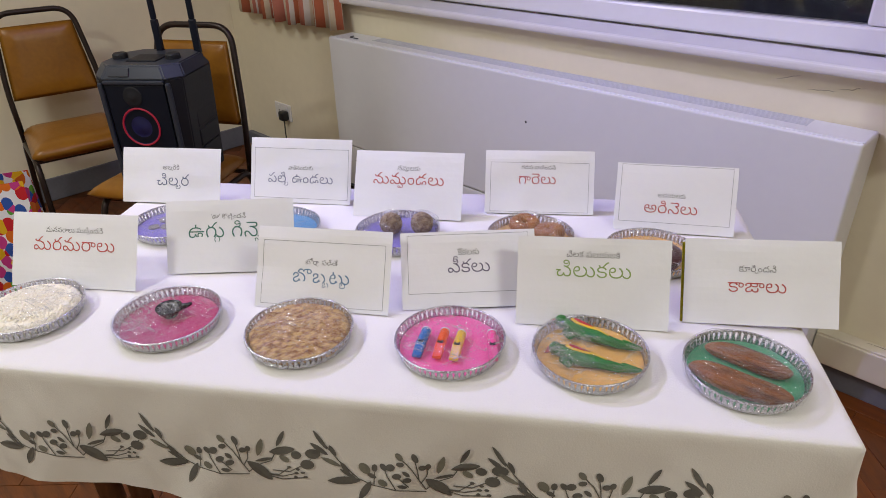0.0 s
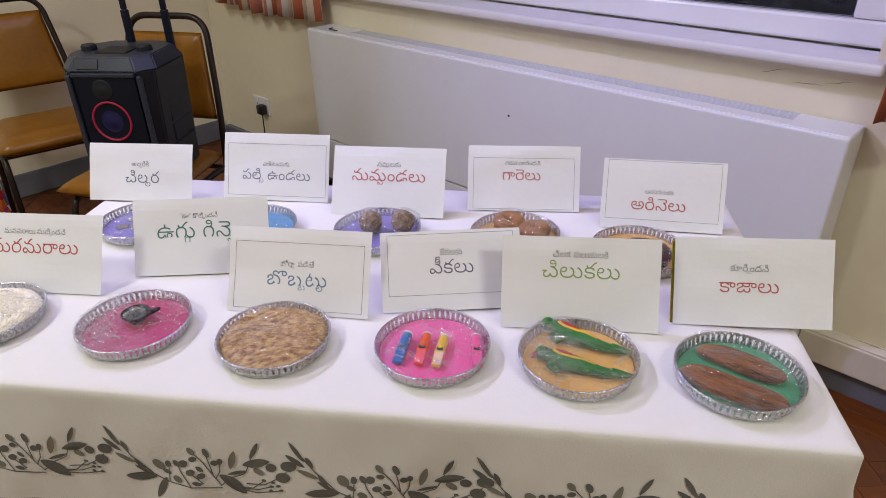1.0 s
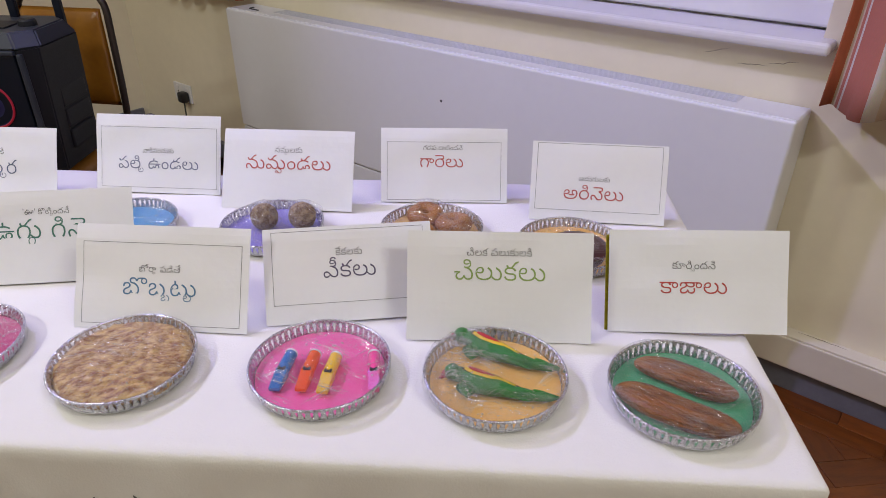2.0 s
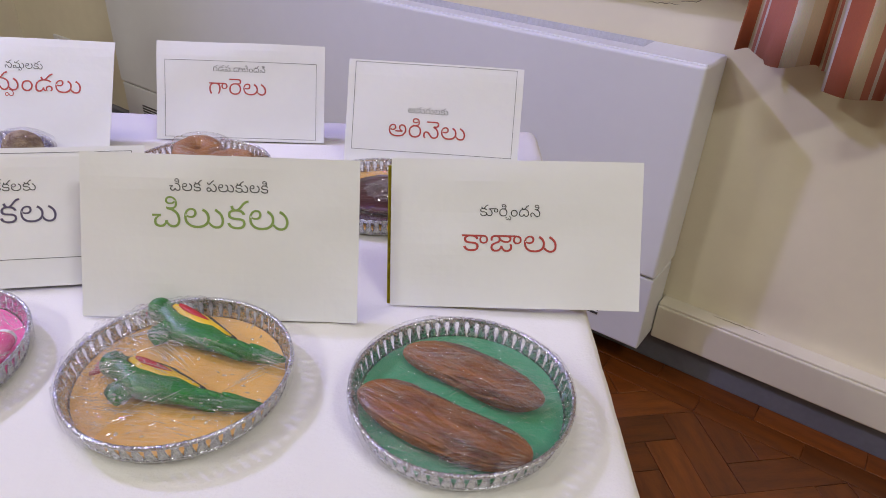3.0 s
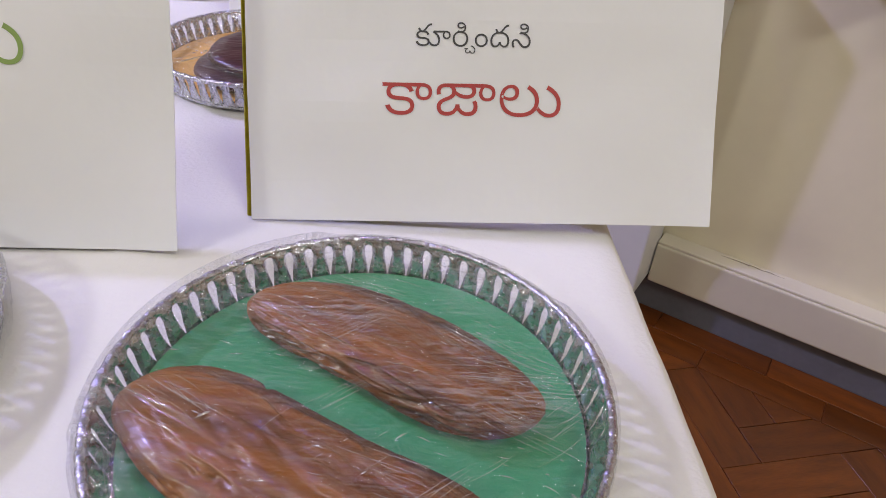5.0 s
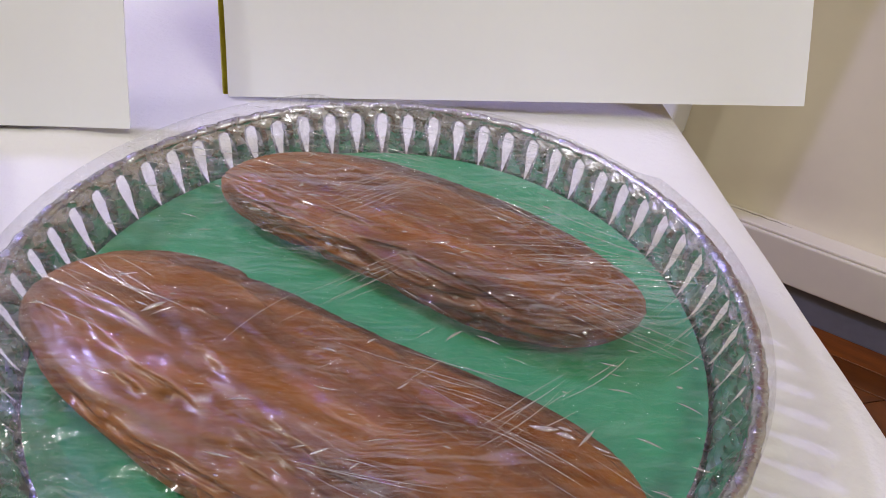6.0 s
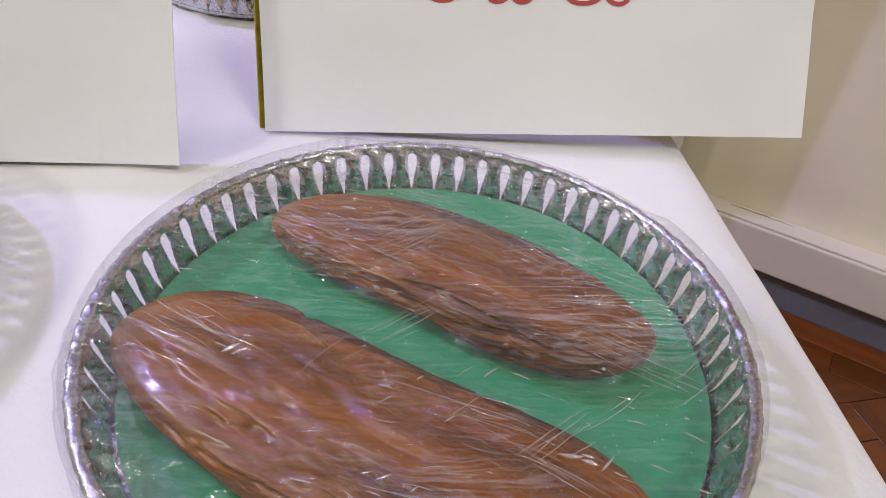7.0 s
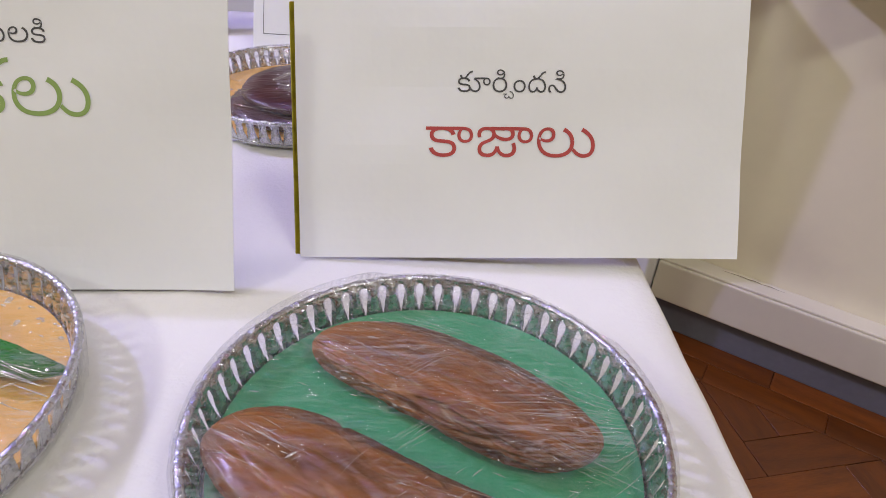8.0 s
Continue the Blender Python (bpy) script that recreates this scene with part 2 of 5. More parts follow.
part("lip", box(RL + 0.003, -0.003, 0.010, 0.016, RT - 0.001, RT + 0.0022, 0.001), RAD_PAINT, radiator)
VALVE = mat("dark_slot", (0.05, 0.05, 0.055), 0.5)
# a solid dark line; the opening's shade is painted, nothing is cut
part("valve_slot", tube(rounded_path([(RL + 0.09, 0.07, RT + 0.001), (RL + 0.09, 0.045, RT + 0.001), (RL + 0.15, 0.045, RT + 0.001)], 0.02), 0.003, 6), VALVE, radiator, "valve slot with its inner shade coloured dark")
part("dent", lathe([(0, 0.0012), (0.0028, 0.001), (0.0045, 0)], 10), VALVE, radiator, "small dark chip in the enamel").matrix_local = pose(-1.0, -0.0003, 0.605, 90)

# ---- table and cloth ----
LEFT, BACK_Y, TOP = -1.243, 0.658, 0.740
table = thing("table", "rectangular wooden table hidden under a white cloth", "table", pose(0, 0, 0))
part("tabletop", box(LEFT + 0.008, -0.008, 0.008, BACK_Y - 0.008, TOP - 0.03, TOP - 0.004, 0.004), TABLE_TOP, table)
for lx in (LEFT + 0.13, -0.12):
    for ly in (0.09, BACK_Y - 0.09):
        part("leg", tube([(lx, ly, 0), (lx, ly, 0.35), (lx, ly, TOP - 0.03)], [0.014, 0.02, 0.023], 12), WOOD_LEG, table, smooth=True)
part("leg_brace", tube([(LEFT + 0.19, 0.09, 0), (LEFT + 0.19, 0.09, TOP - 0.03)], 0.017, 10), WOOD_LEG, table, smooth=True)


def cloth_loop(n_side, h):
    """The closed outline of the cloth h metres below the table's top: the sides flare and the corners grow round."""
    r = 0.007 + 0.42 * h
    o = 0.003 + 0.10 * h
    xs = (LEFT - o * 0.6, o * 1.9)
    ys = (-o, BACK_Y + o)
    pts = []
    cs = [(xs[1] - r, ys[0] + r, -90), (xs[1] - r, ys[1] - r, 0), (xs[0] + r, ys[1] - r, 90), (xs[0] + r, ys[0] + r, 180)]
    for i, (cx, cy, a0) in enumerate(cs):
        for k in range(13):
            a = radians(a0 + 90 * k / 12)
            pts.append(Vector((cx + r * math.cos(a), cy + r * math.sin(a), 0)))
        nx, ny, b0 = cs[(i + 1) % 4]
        a, b = pts[-1], Vector((nx + r * math.cos(radians(b0)), ny + r * math.sin(radians(b0)), 0))
        n = n_side[i % 2]
        for k in range(1, n):
            pts.append(a.lerp(b, k / n))
    return pts


DROP = 0.196


def skirt_shift(p, h):
    """Soft folds that grow towards the hem."""
    w = noise.noise(Vector((p.x * 5.0, p.y * 5.0, 3.1))) * 0.030 * (h / DROP) ** 1.3
    w += noise.noise(Vector((p.x * 14.0 + h * 9, p.y * 14.0, 8.7 + h * 6))) * 0.011 * (h / DROP) + noise.noise(Vector((p.x * 38.0 - h * 25, p.y * 38.0, h * 14))) * 0.0016 * min(1, h / 0.03)
    c = Vector((LEFT / 2, BACK_Y / 2, 0))
    edge = Vector((0, -1, 0)) if p.y < 0.02 else (p - c).normalized()
    return edge * w


def top_height(x, y):
    z = noise.noise(Vector((x * 4, y * 4, 0.5))) * 0.0016 + noise.noise(Vector((x * 16, y * 16, 2.5))) * 0.0008
    for cx in (-0.695, -0.222):
        z += 0.0013 * math.exp(-((x - cx - 0.012 * math.sin(y * 9)) / 0.0035) ** 2)
    z += 0.0010 * math.exp(-((y - 0.36) / 0.004) ** 2)
    e = min(x - LEFT, -x, y, BACK_Y - y)
    return z * min(1, max(0, e / 0.02))


bm = bmesh.new()
NX, NY = 150, 80
grid = [[bm.verts.new((LEFT + 0.01 + (-0.02 - LEFT) * i / NX, 0.01 + (BACK_Y - 0.02) * j / NY, 0)) for j in range(NY + 1)] for i in range(NX + 1)]
for col in grid:
    for v in col:
        v.co.z = TOP - 0.0012 + top_height(v.co.x, v.co.y)
for i in range(NX):
    for j in range(NY):
        bm.faces.new((grid[i][j], grid[i + 1][j], grid[i + 1][j + 1], grid[i][j + 1]))
ring0 = []
for k in range(13):
    ring0.append(grid[NX][0])
ring0 += [grid[NX][j] for j in range(1, NY)] + [grid[NX][NY]] * 13 + [grid[i][NY] for i in range(NX - 1, 0, -1)] + [grid[0][NY]] * 13
ring0 += [grid[0][j] for j in range(NY - 1, 0, -1)] + [grid[0][0]] * 13 + [grid[i][0] for i in range(1, NX)]
prev = ring0
levels = [0.0015, 0.005, 0.010, 0.018, 0.03, 0.045, 0.062, 0.08, 0.1, 0.12, 0.14, 0.158, 0.178, DROP]
for n, h in enumerate(levels):
    base = cloth_loop((NY, NX), h if h > 0.006 else 0.0)
    cur = []
    for p in base:
        q = p + skirt_shift(p, h)
        if h < 0.009:
            q += (Vector((LEFT / 2, BACK_Y / 2, 0)) - p).normalized() * (0.005 if n == 0 else 0.0014)
        hem = 0.010 * noise.noise(Vector((p.x * 4, p.y * 4, 5.5))) * (h / DROP) ** 2
        cur.append(bm.verts.new((q.x, q.y, TOP - h + hem)))
    for k in range(len(cur)):
        j = (k + 1) % len(cur)
        vs = []
        for v in (prev[k], cur[k], cur[j], prev[j]):
            if v not in vs:
                vs.append(v)
        if len(vs) > 2:
            bm.faces.new(vs[::-1])
    prev = cur
bmesh.ops.recalc_face_normals(bm, faces=bm.faces)
cloth = thing("tablecloth", "white tablecloth with a grey leaf border, draped over the table", "tablecloth", pose(0, 0, 0))
sheet = part("cloth_sheet", bm, CLOTH, cloth, smooth=True)


def front_point(x, h):
    """On the front drop of the cloth, a little proud of it."""
    o = 0.003 + 0.10 * h
    p = Vector((x, -o, 0))
    p += skirt_shift(p, h)
    hem = 0.010 * noise.noise(Vector((x * 4, -o * 4, 5.5))) * (h / DROP) ** 2
    return Vector((p.x, p.y - 0.0012, TOP - h + hem))


def print_point(x0, h0, px, py):
    return front_point(x0 + px * 0.00086, h0 + py * 0.00095 - px * 0.000114)


def leaf_shape(bm, x0, h0, cx, cy, length, width, angle, slot):
    """A flat printed leaf: centre, length, width in print units, angle in degrees from the hem's direction."""
    a = radians(angle)
    pts = []
    for i in range(16):
        t = i / 16 * math.tau
        u, v = math.cos(t) * length / 2, math.sin(t) * width / 2 * (1 if length < 2 * width else abs(math.sin(t)) ** 0.6)
        pts.append(bm.verts.new(print_point(x0, h0, cx + u * math.cos(a) - v * math.sin(a), cy - (u * math.sin(a) + v * math.cos(a)))))
    f = bm.faces.new(pts)
    f.material_index = slot


def stem_shape(bm, x0, h0, pts, w):
    last = None
    for i, (px, py) in enumerate(pts):
        qx, qy = pts[min(i + 1, len(pts) - 1)]
        ox, oy = pts[max(i - 1, 0)]
        d = Vector((qx - ox, qy - oy)).normalized() * w / 2
        pair = [bm.verts.new(print_point(x0, h0, px + s * -d.y, py + s * d.x)) for s in (1, -1)]
        if last:
            bm.faces.new((last[0], last[1], pair[1], pair[0]))
        last = pair


LEAVES_A = [(8, 15, 40, 9, 123), (27, 33, 22, 9, 118), (5, 30, 36, 10, 142), (23, 53, 36, 10, 152), (45, 65, 28, 10, 120), (50, 77, 36, 8, 142), (42, 88, 54, 19, 178), (75, 107, 40, 16, 58), (76, 67, 23, 18, 130), (92, 67, 13, 12, 90)]
LEAVES_B = [(87, 80, 17, 9, 150), (106, 66, 14, 11, 130), (117, 67, 15, 13, 0), (104, 93, 17, 13, 150), (127, 82, 15, 11, 0), (142, 78, 15, 9, 140), (143, 90, 14, 11, 0), (135, 102, 17, 9, 160), (132, 48, 16, 12, 130), (133, 61, 13, 9, 0)]
LEAVES_C = [(157, 50, 17, 12, 115), (168, 68, 12, 11, 0), (177, 66, 11, 12, 70), (197, 65, 34, 14, 72), (234, 50, 32, 10, 60), (235, 71, 46, 18, 8), (202, 88, 34, 8, 10), (192, 109, 54, 26, 138), (238, 85, 19, 13, 150), (259, 78, 18, 15, 0)]
LEAVES_D = [(288, 74, 26, 19, 0), (277, 94, 24, 19, 0), (245, 100, 8, 5, 0), (260, 103, 7, 5, 0), (257, 110, 8, 5, 0), (268, 109, 8, 5, 0), (255, 118, 7, 6, 0), (272, 117, 8, 5, 0)]
STEMS = [[(4, 8), (35, 50), (65, 85), (88, 97), (125, 108), (160, 115), (172, 117)], [(172, 113), (162, 92), (150, 68), (134, 50)], [(162, 92), (160, 72), (157, 56)], [(165, 98), (174, 85), (177, 70)], [(172, 112), (190, 98), (214, 90), (220, 80), (228, 64)],
         [(214, 108), (245, 108), (268, 96), (284, 84)], [(195, 115), (225, 116), (245, 101)], [(200, 116), (232, 118), (258, 110)], [(200, 118), (230, 124), (270, 118)], [(125, 108), (112, 82), (108, 70)], [(145, 104), (128, 84)], [(90, 96), (92, 74)]]
for n, x0 in enumerate((-1.172, -0.916, -0.663, -0.424, -0.180)):
    h0 = 0.055
    bm = bmesh.new()
    for row in (LEAVES_A, LEAVES_B, LEAVES_C, LEAVES_D):
        for i, (cx, cy, a, b, ang) in enumerate(row):
            if LEFT < x0 + cx * 0.00086 < -0.012:
                leaf_shape(bm, x0, h0, cx, cy, a, b * (0.8 if ang else 0.92), ang, 1 if i in (3, 8) and row is not LEAVES_D else 0)
    for pts in STEMS:
        if all(LEFT < x0 + px * 0.00086 < -0.012 for px, py in pts):
            stem_shape(bm, x0, h0, pts, 1.8)
    part("leaf_sprig", bm, [PRINT, PRINT_LIGHT], cloth, "grey printed sprig of leaves and berries")

# ---- writing ----
from mathutils import geometry

glyph_cache = {}
THIN = 0.0105


def inside(p, ring_pts):
    hit = False
    for a, b in zip(ring_pts, ring_pts[1:] + ring_pts[:1]):
        if (a.y > p.y) != (b.y > p.y) and p.x < (b.x - a.x) * (p.y - a.y) / (b.y - a.y) + a.x:
            hit = not hit
    return hit


def glyph(text):
    """The outlines of a run of characters in the built-in font: (outer ring, its holes) pairs."""
    if text in glyph_cache:
        return glyph_cache[text]
    cu = bpy.data.curves.new("glyph", "FONT")
    cu.body = text
    ob = bpy.data.objects.new("glyph", cu)
    scene.collection.objects.link(ob)
    bpy.context.view_layer.update()
    flat = ob.to_curve(bpy.context.evaluated_depsgraph_get())
    rings = []
    for sp in flat.splines:
        pts, bp = [], sp.bezier_points
        for a, b in zip(bp, list(bp[1:]) + [bp[0]]):
            steps = 1 if (a.handle_right - a.co).length < 1e-5 and (b.handle_left - b.co).length < 1e-5 else 4
            for k in range(steps):
                f = k / steps
                pts.append(a.co * (1 - f) ** 3 + a.handle_right * 3 * f * (1 - f) ** 2 + b.handle_left * 3 * f * f * (1 - f) + b.co * f ** 3)
        clean = []
        for p in pts:
            if not clean or (p - clean[-1]).length > 1e-4:
                clean.append(Vector((p.x, p.y, 0)))
        if len(clean) > 2 and (clean[0] - clean[-1]).length < 1e-4:
            clean.pop()
        if len(clean) > 2:
            area = sum(a.x * b.y - b.x * a.y for a, b in zip(clean, clean[1:] + clean[:1])) / 2
            rings.append((area, clean))
    ob.to_curve_clear()
    bpy.data.objects.remove(ob)
    bpy.data.curves.remove(cu)
    sign = math.copysign(1, max(rings, key=lambda r: abs(r[0]))[0]) if rings else 1
    outers = [(r, []) for a, r in rings if a * sign > 0]
    for a, r in rings:
        if a * sign < 0:
            homes = [o for o in outers if inside(r[0], o[0])]
            if homes:
                homes[0][1].append(r)
    glyph_cache[text] = (sign, outers, max((p.x for a, r in rings for p in r), default=0.0))
    return glyph_cache[text]


def reach(text):
    return glyph(text)[2]


def advance(ch):
    return reach(ch + "A") - reach("A") if ch != " " else 0.26


def slimmer(ring_pts, sign):
    """The ring drawn in by a hair all round, for a lighter stroke."""
    out = []
    n = len(ring_pts)
    for k, p in enumerate(ring_pts):
        d = ring_pts[(k + 1) % n] - ring_pts[k - 1]
        out.append(p + Vector((-d.y, d.x, 0)).normalized() * THIN * sign if d.length > 1e-9 else p.copy())
    return out


def letter(bm, ch, x, y, scale, no_tick=False):
    """Adds one character; no_tick leaves out the tick on its head, which a vowel sign replaces."""
    sign, outers, far = glyph(ch)
    one = bmesh.new()
    for k, (outer, holes) in enumerate(outers):
        if no_tick and min(p.y for p in outer) > 0.41 and max(p.y for p in outer) > 0.6:
            continue
        rings = [slimmer(r, sign) for r in (outer, *holes)]
        flat = [p for r in rings for p in r]
        vs = [one.verts.new((p.x, p.y, k * 0.0012)) for p in flat]
        for tri in geometry.tessellate_polygon(rings):
            if len(set(tri)) == 3:
                try:
                    one.faces.new([vs[t] for t in tri])
                except ValueError:
                    pass
    for v in one.verts:
        v.co = Vector((x + v.co.x * scale, y + v.co.y * scale, v.co.z))
    me = bpy.data.meshes.new("letter")
    one.to_mesh(me)
    one.free()
    bm.from_mesh(me)
    bpy.data.meshes.remove(me)


TOP_SIGNS = "\u0c3e\u0c3f\u0c40\u0c46\u0c47\u0c4a\u0c4b"
VIRAMA = "\u0c4d"


def written(text):
    """A line of writing: syllable by syllable, with the second consonants small below."""
    bm = bmesh.new()
    x, i = 0.0, 0
    while i < len(text):
        ch = text[i]
        i += 1
        subs, signs = [], []
        while i + 1 < len(text) and text[i] == VIRAMA:
            subs.append(text[i + 1])
            i += 2
        while i < len(text) and ("\u0c3e" <= text[i] <= "\u0c4c"):
            signs.append(text[i])
            i += 1
        head = any(s in TOP_SIGNS for s in signs)
        letter(bm, ch, x, 0, 1.0, head)
        start, x = x, x + advance(ch)
        for s in subs:
            letter(bm, s, start + 0.70 * advance(ch), -0.21, 0.52, True)
        for s in signs:
            letter(bm, s, x, 0, 1.0)
            x += max(0.0, advance(s))
        if subs:
            x += 0.02 if "\u0c41" in signs else 0.13
    return bm


def writing(name, text, width, cx, cz, material, parent, label):
    bm = written(text)
    x0, x1 = min(v.co.x for v in bm.verts), max(v.co.x for v in bm.verts)
    k = width / (x1 - x0)
    for v in bm.verts:
        px, pz = cx + (v.co.x - (x0 + x1) / 2) * k, cz + (v.co.y - 0.28) * k
        v.co = Vector((px, -v.co.z * 0.02, pz))
    return part(name, bm, material, parent, label)


def ink(name, colour):
    colour = tuple(0.90 * c + 0.045 for c in colour)
    return mat(name, colour, 0.6, vary=0.1, scale=60)


INK_RED, INK_BLUE, INK_SLATE, INK_GREEN, INK_LEAF, INK_PLUM, INK_BLACK, INK_SKY = (ink("red_ink", (0.50, 0.022, 0.018)), ink("navy_ink", (0.06, 0.09, 0.19)), ink("slate_ink", (0.10, 0.12, 0.24)), ink("green_ink", (0.02, 0.17, 0.12)),
    ink("leaf_green_ink", (0.26, 0.40, 0.08)), ink("plum_ink", (0.07, 0.05, 0.13)), ink("black_ink", (0.03, 0.03, 0.035)), ink("blue_ink", (0.05, 0.19, 0.38)))

# ---- cards ----
CW, CH = 0.211, 0.125


def bend(u, v, amount, curl):
    """How far a card's paper stands off its flat plane."""
    return amount * math.sin(u * math.pi) * (0.4 + 0.6 * v) + curl * max(0, u - 0.9) * max(0, 0.35 - v) * 0.7 + curl * 0.5 * max(0, v - 0.85) * 0.1 - 0.020 * max(0, v - 0.86 + 0.03 * math.sin(u * 7)) ** 1.25


def card(x, y, yaw, lean, caption, cw, cx, cy, title, tw, tx, ty, colour, border=None, roll=0, label="", w=CW, h=CH, amount=0.0015, curl=0.06, gold=False):
    t = thing("name_card", label, "card", pose(x, y, TOP + 0.0008, 0, 0, yaw) @ pose(0, 0, 0, -lean, 0, 0) @ pose(0, 0, 0, 0, -roll, 0), group="printed name cards")
    bm = bmesh.new()
    nu, nv = 24, 14
    seed = x * 7.3
    rows = {}
    for side in (0, 1):
        for i in range(nu + 1):
            for j in range(nv + 1):
                u, v = i / nu, j / nv
                off = -bend(u, v, amount, curl) + noise.noise(Vector((u * 3 + seed, v * 3, seed))) * 0.0016
                rows[side, i, j] = bm.verts.new((u * w, off + side * 0.0007, v * h))
    for i in range(nu):
        for j in range(nv):
            bm.faces.new((rows[0, i, j], rows[0, i + 1, j], rows[0, i + 1, j + 1], rows[0, i, j + 1]))
            bm.faces.new((rows[1, i, j], rows[1, i, j + 1], rows[1, i + 1, j + 1], rows[1, i + 1, j]))
    for i in range(nu):
        bm.faces.new((rows[0, i, 0], rows[1, i, 0], rows[1, i + 1, 0], rows[0, i + 1, 0]))
        bm.faces.new((rows[0, i, nv], rows[0, i + 1, nv], rows[1, i + 1, nv], rows[1, i, nv]))
    for j in range(nv):
        bm.faces.new((rows[0, 0, j], rows[0, 0, j + 1], rows[1, 0, j + 1], rows[1, 0, j]))
        bm.faces.new((rows[0, nu, j], rows[1, nu, j], rows[1, nu, j + 1], rows[0, nu, j + 1]))
    part("paper_sheet", bm, PAPER, t, smooth=False)
    part("backing_board", box(-0.0032 if gold else 0.002, w - 0.03, 0.0045, 0.0068, 0.0005, h - 0.006, 0.0005, 1), GOLD_EDGE if gold else BOARD, t, "gold glitter edged backing board" if gold else "stiff grey backing board")
    part("prop_strut", strut(w, h, lean), BOARD, t)

    def laid(ob):
        for v in ob.data.vertices:
            u, q = v.co.x / w, v.co.z / h
            v.co.y += -bend(u, q, amount, curl) + noise.noise(Vector((u * 3 + seed, q * 3, seed))) * 0.0016 - 0.0003

    laid(writing("caption", caption, cw * w, cx * w, (1 - cy) * h, INK_BLACK, t, "small black handwritten-style caption"))
    laid(writing("title", title, tw * w, tx * w, (1 - ty) * h, colour, t, "large coloured printed word"))
    if border:
        a, b, c, d = border[0] * w, border[1] * w, (1 - border[3]) * h, (1 - border[2]) * h
        bm = bmesh.new()
        th = 0.00045
        for p, q in (((a, c), (b, c)), ((b, c), (b, d)), ((b, d), (a, d)), ((a, d), (a, c))):
            n = 14
            for k in range(n):
                s, e = [Vector((p[0] + (q[0] - p[0]) * f, 0, p[1] + (q[1] - p[1]) * f)) for f in (k / n, (k + 1) / n)]
                dirn = (e - s).normalized()
                o = Vector((-dirn.z, 0, dirn.x)) * th / 2
                bm.faces.new([bm.verts.new(z) for z in (s - o, e - o, e + o, s + o)])
        laid(part("border_line", bm, INK_BLACK, t, "thin black printed frame line"))
    return t


def strut(w, h, lean):
    """The board strut behind a card that holds it leaning."""
    bm = bmesh.new()
    a, foot = radians(lean), 0.030
    top = Vector((0, 0.008, h * 0.62))
    low = Vector((0, 0.008 + foot / math.cos(a) * 0.9, foot * math.tan(a) * 0.6 + 0.004))
    for x0, x1 in ((w * 0.4, w * 0.55),):
        vs = [bm.verts.new((x, p.y + o, p.z)) for o in (0, 0.0015) for p in (top, low) for x in (x0, x1)]
        for f in ((0, 1, 3, 2), (4, 6, 7, 5), (0, 4, 5, 1), (2, 3, 7, 6), (0, 2, 6, 4), (1, 5, 7, 3)):
            bm.faces.new([vs[i] for i in f])
    return bm


FULL = (0.045, 0.955, 0.17, 0.95)
card(-1.262, 0.197, 2, 28, "మనవరాలు పుట్టిందని", 0.46, 0.5, 0.23, "మరమరాలు", 0.65, 0.5, 0.43, INK_RED, label="white paper card with a red printed word, behind puffed rice", w=0.224)
card(-1.013, 0.263, 10, 28, "'ఊ' కొట్టిందనీ", 0.27, 0.49, 0.23, "ఉగ్గు గిన్నె", 0.57, 0.46, 0.43, INK_GREEN, label="white paper card with dark green printed words", w=0.220)
card(-0.822, 0.187, 0, 30, "బోర్లా పడితే", 0.24, 0.49, 0.42, "బొబ్బట్లు", 0.42, 0.49, 0.60, INK_SKY, FULL, label="white paper card with a blue word in a thin frame", w=0.217, h=0.128)
card(-0.586, 0.204, 11, 34, "కేకలకు", 0.16, 0.5, 0.28, "పీకలు", 0.31, 0.5, 0.47, INK_PLUM, (0.05, 0.95, 0.04, 0.80), label="white paper card with a dark plum printed word", h=0.120)
card(-0.411, 0.190, 2, 25, "చిలక పలుకులకి", 0.35, 0.495, 0.19, "చిలుకలు", 0.49, 0.5, 0.37, INK_LEAF, label="white paper card with a light green word, behind toy parrots", curl=0.12, w=0.2205, h=0.132)
card(-0.166, 0.224, -2, 26, "కూర్చిందని", 0.24, 0.475, 0.345, "కాజాలు", 0.38, 0.475, 0.55, INK_RED, roll=2.5, label="white paper card with a red word, gold edged, behind brown pastries", gold=True, curl=0.10)
card(-1.270, 0.536, 2, 26, "అల్లరికి", 0.17, 0.50, 0.36, "చిల్లర", 0.33, 0.52, 0.60, INK_BLUE, label="white paper card with a navy word, behind coins", h=0.116, w=0.218)
card(-0.995, 0.569, 0, 25, "పాకినందుకు", 0.25, 0.5, 0.46, "పల్లి ఉండలు", 0.64, 0.5, 0.63, INK_SLATE, (0.04, 0.97, 0.16, 0.93), label="white paper card with slate blue words in a thin frame", h=0.134, w=0.219)
card(-0.757, 0.522, 0, 31, "నవ్వులకు", 0.21, 0.5, 0.26, "నువ్వుండలు", 0.65, 0.5, 0.43, INK_RED, label="white paper card with a red word, behind sesame balls", h=0.133, w=0.219)
card(-0.496, 0.564, 3, 27, "గడప దాటిందని", 0.31, 0.49, 0.27, "గారెలు", 0.34, 0.48, 0.46, INK_RED, (0.05, 0.95, 0.19, 0.97), label="white paper card with a red word, behind fried fritters", h=0.125, w=0.214)
card(-0.248, 0.519, -2.7, 26, "అడుగులకు", 0.23, 0.47, 0.46, "అరిసెలు", 0.44, 0.47, 0.65, INK_RED, (0.04, 0.96, 0.02, 0.86), label="white paper card with a red word, behind flat brown sweets", h=0.126, w=0.214)

# ---- foil trays ----
R_RIM, R_FOOT, RIM_Z = 0.0771, 0.0728, 0.0172
FLUTES = 60


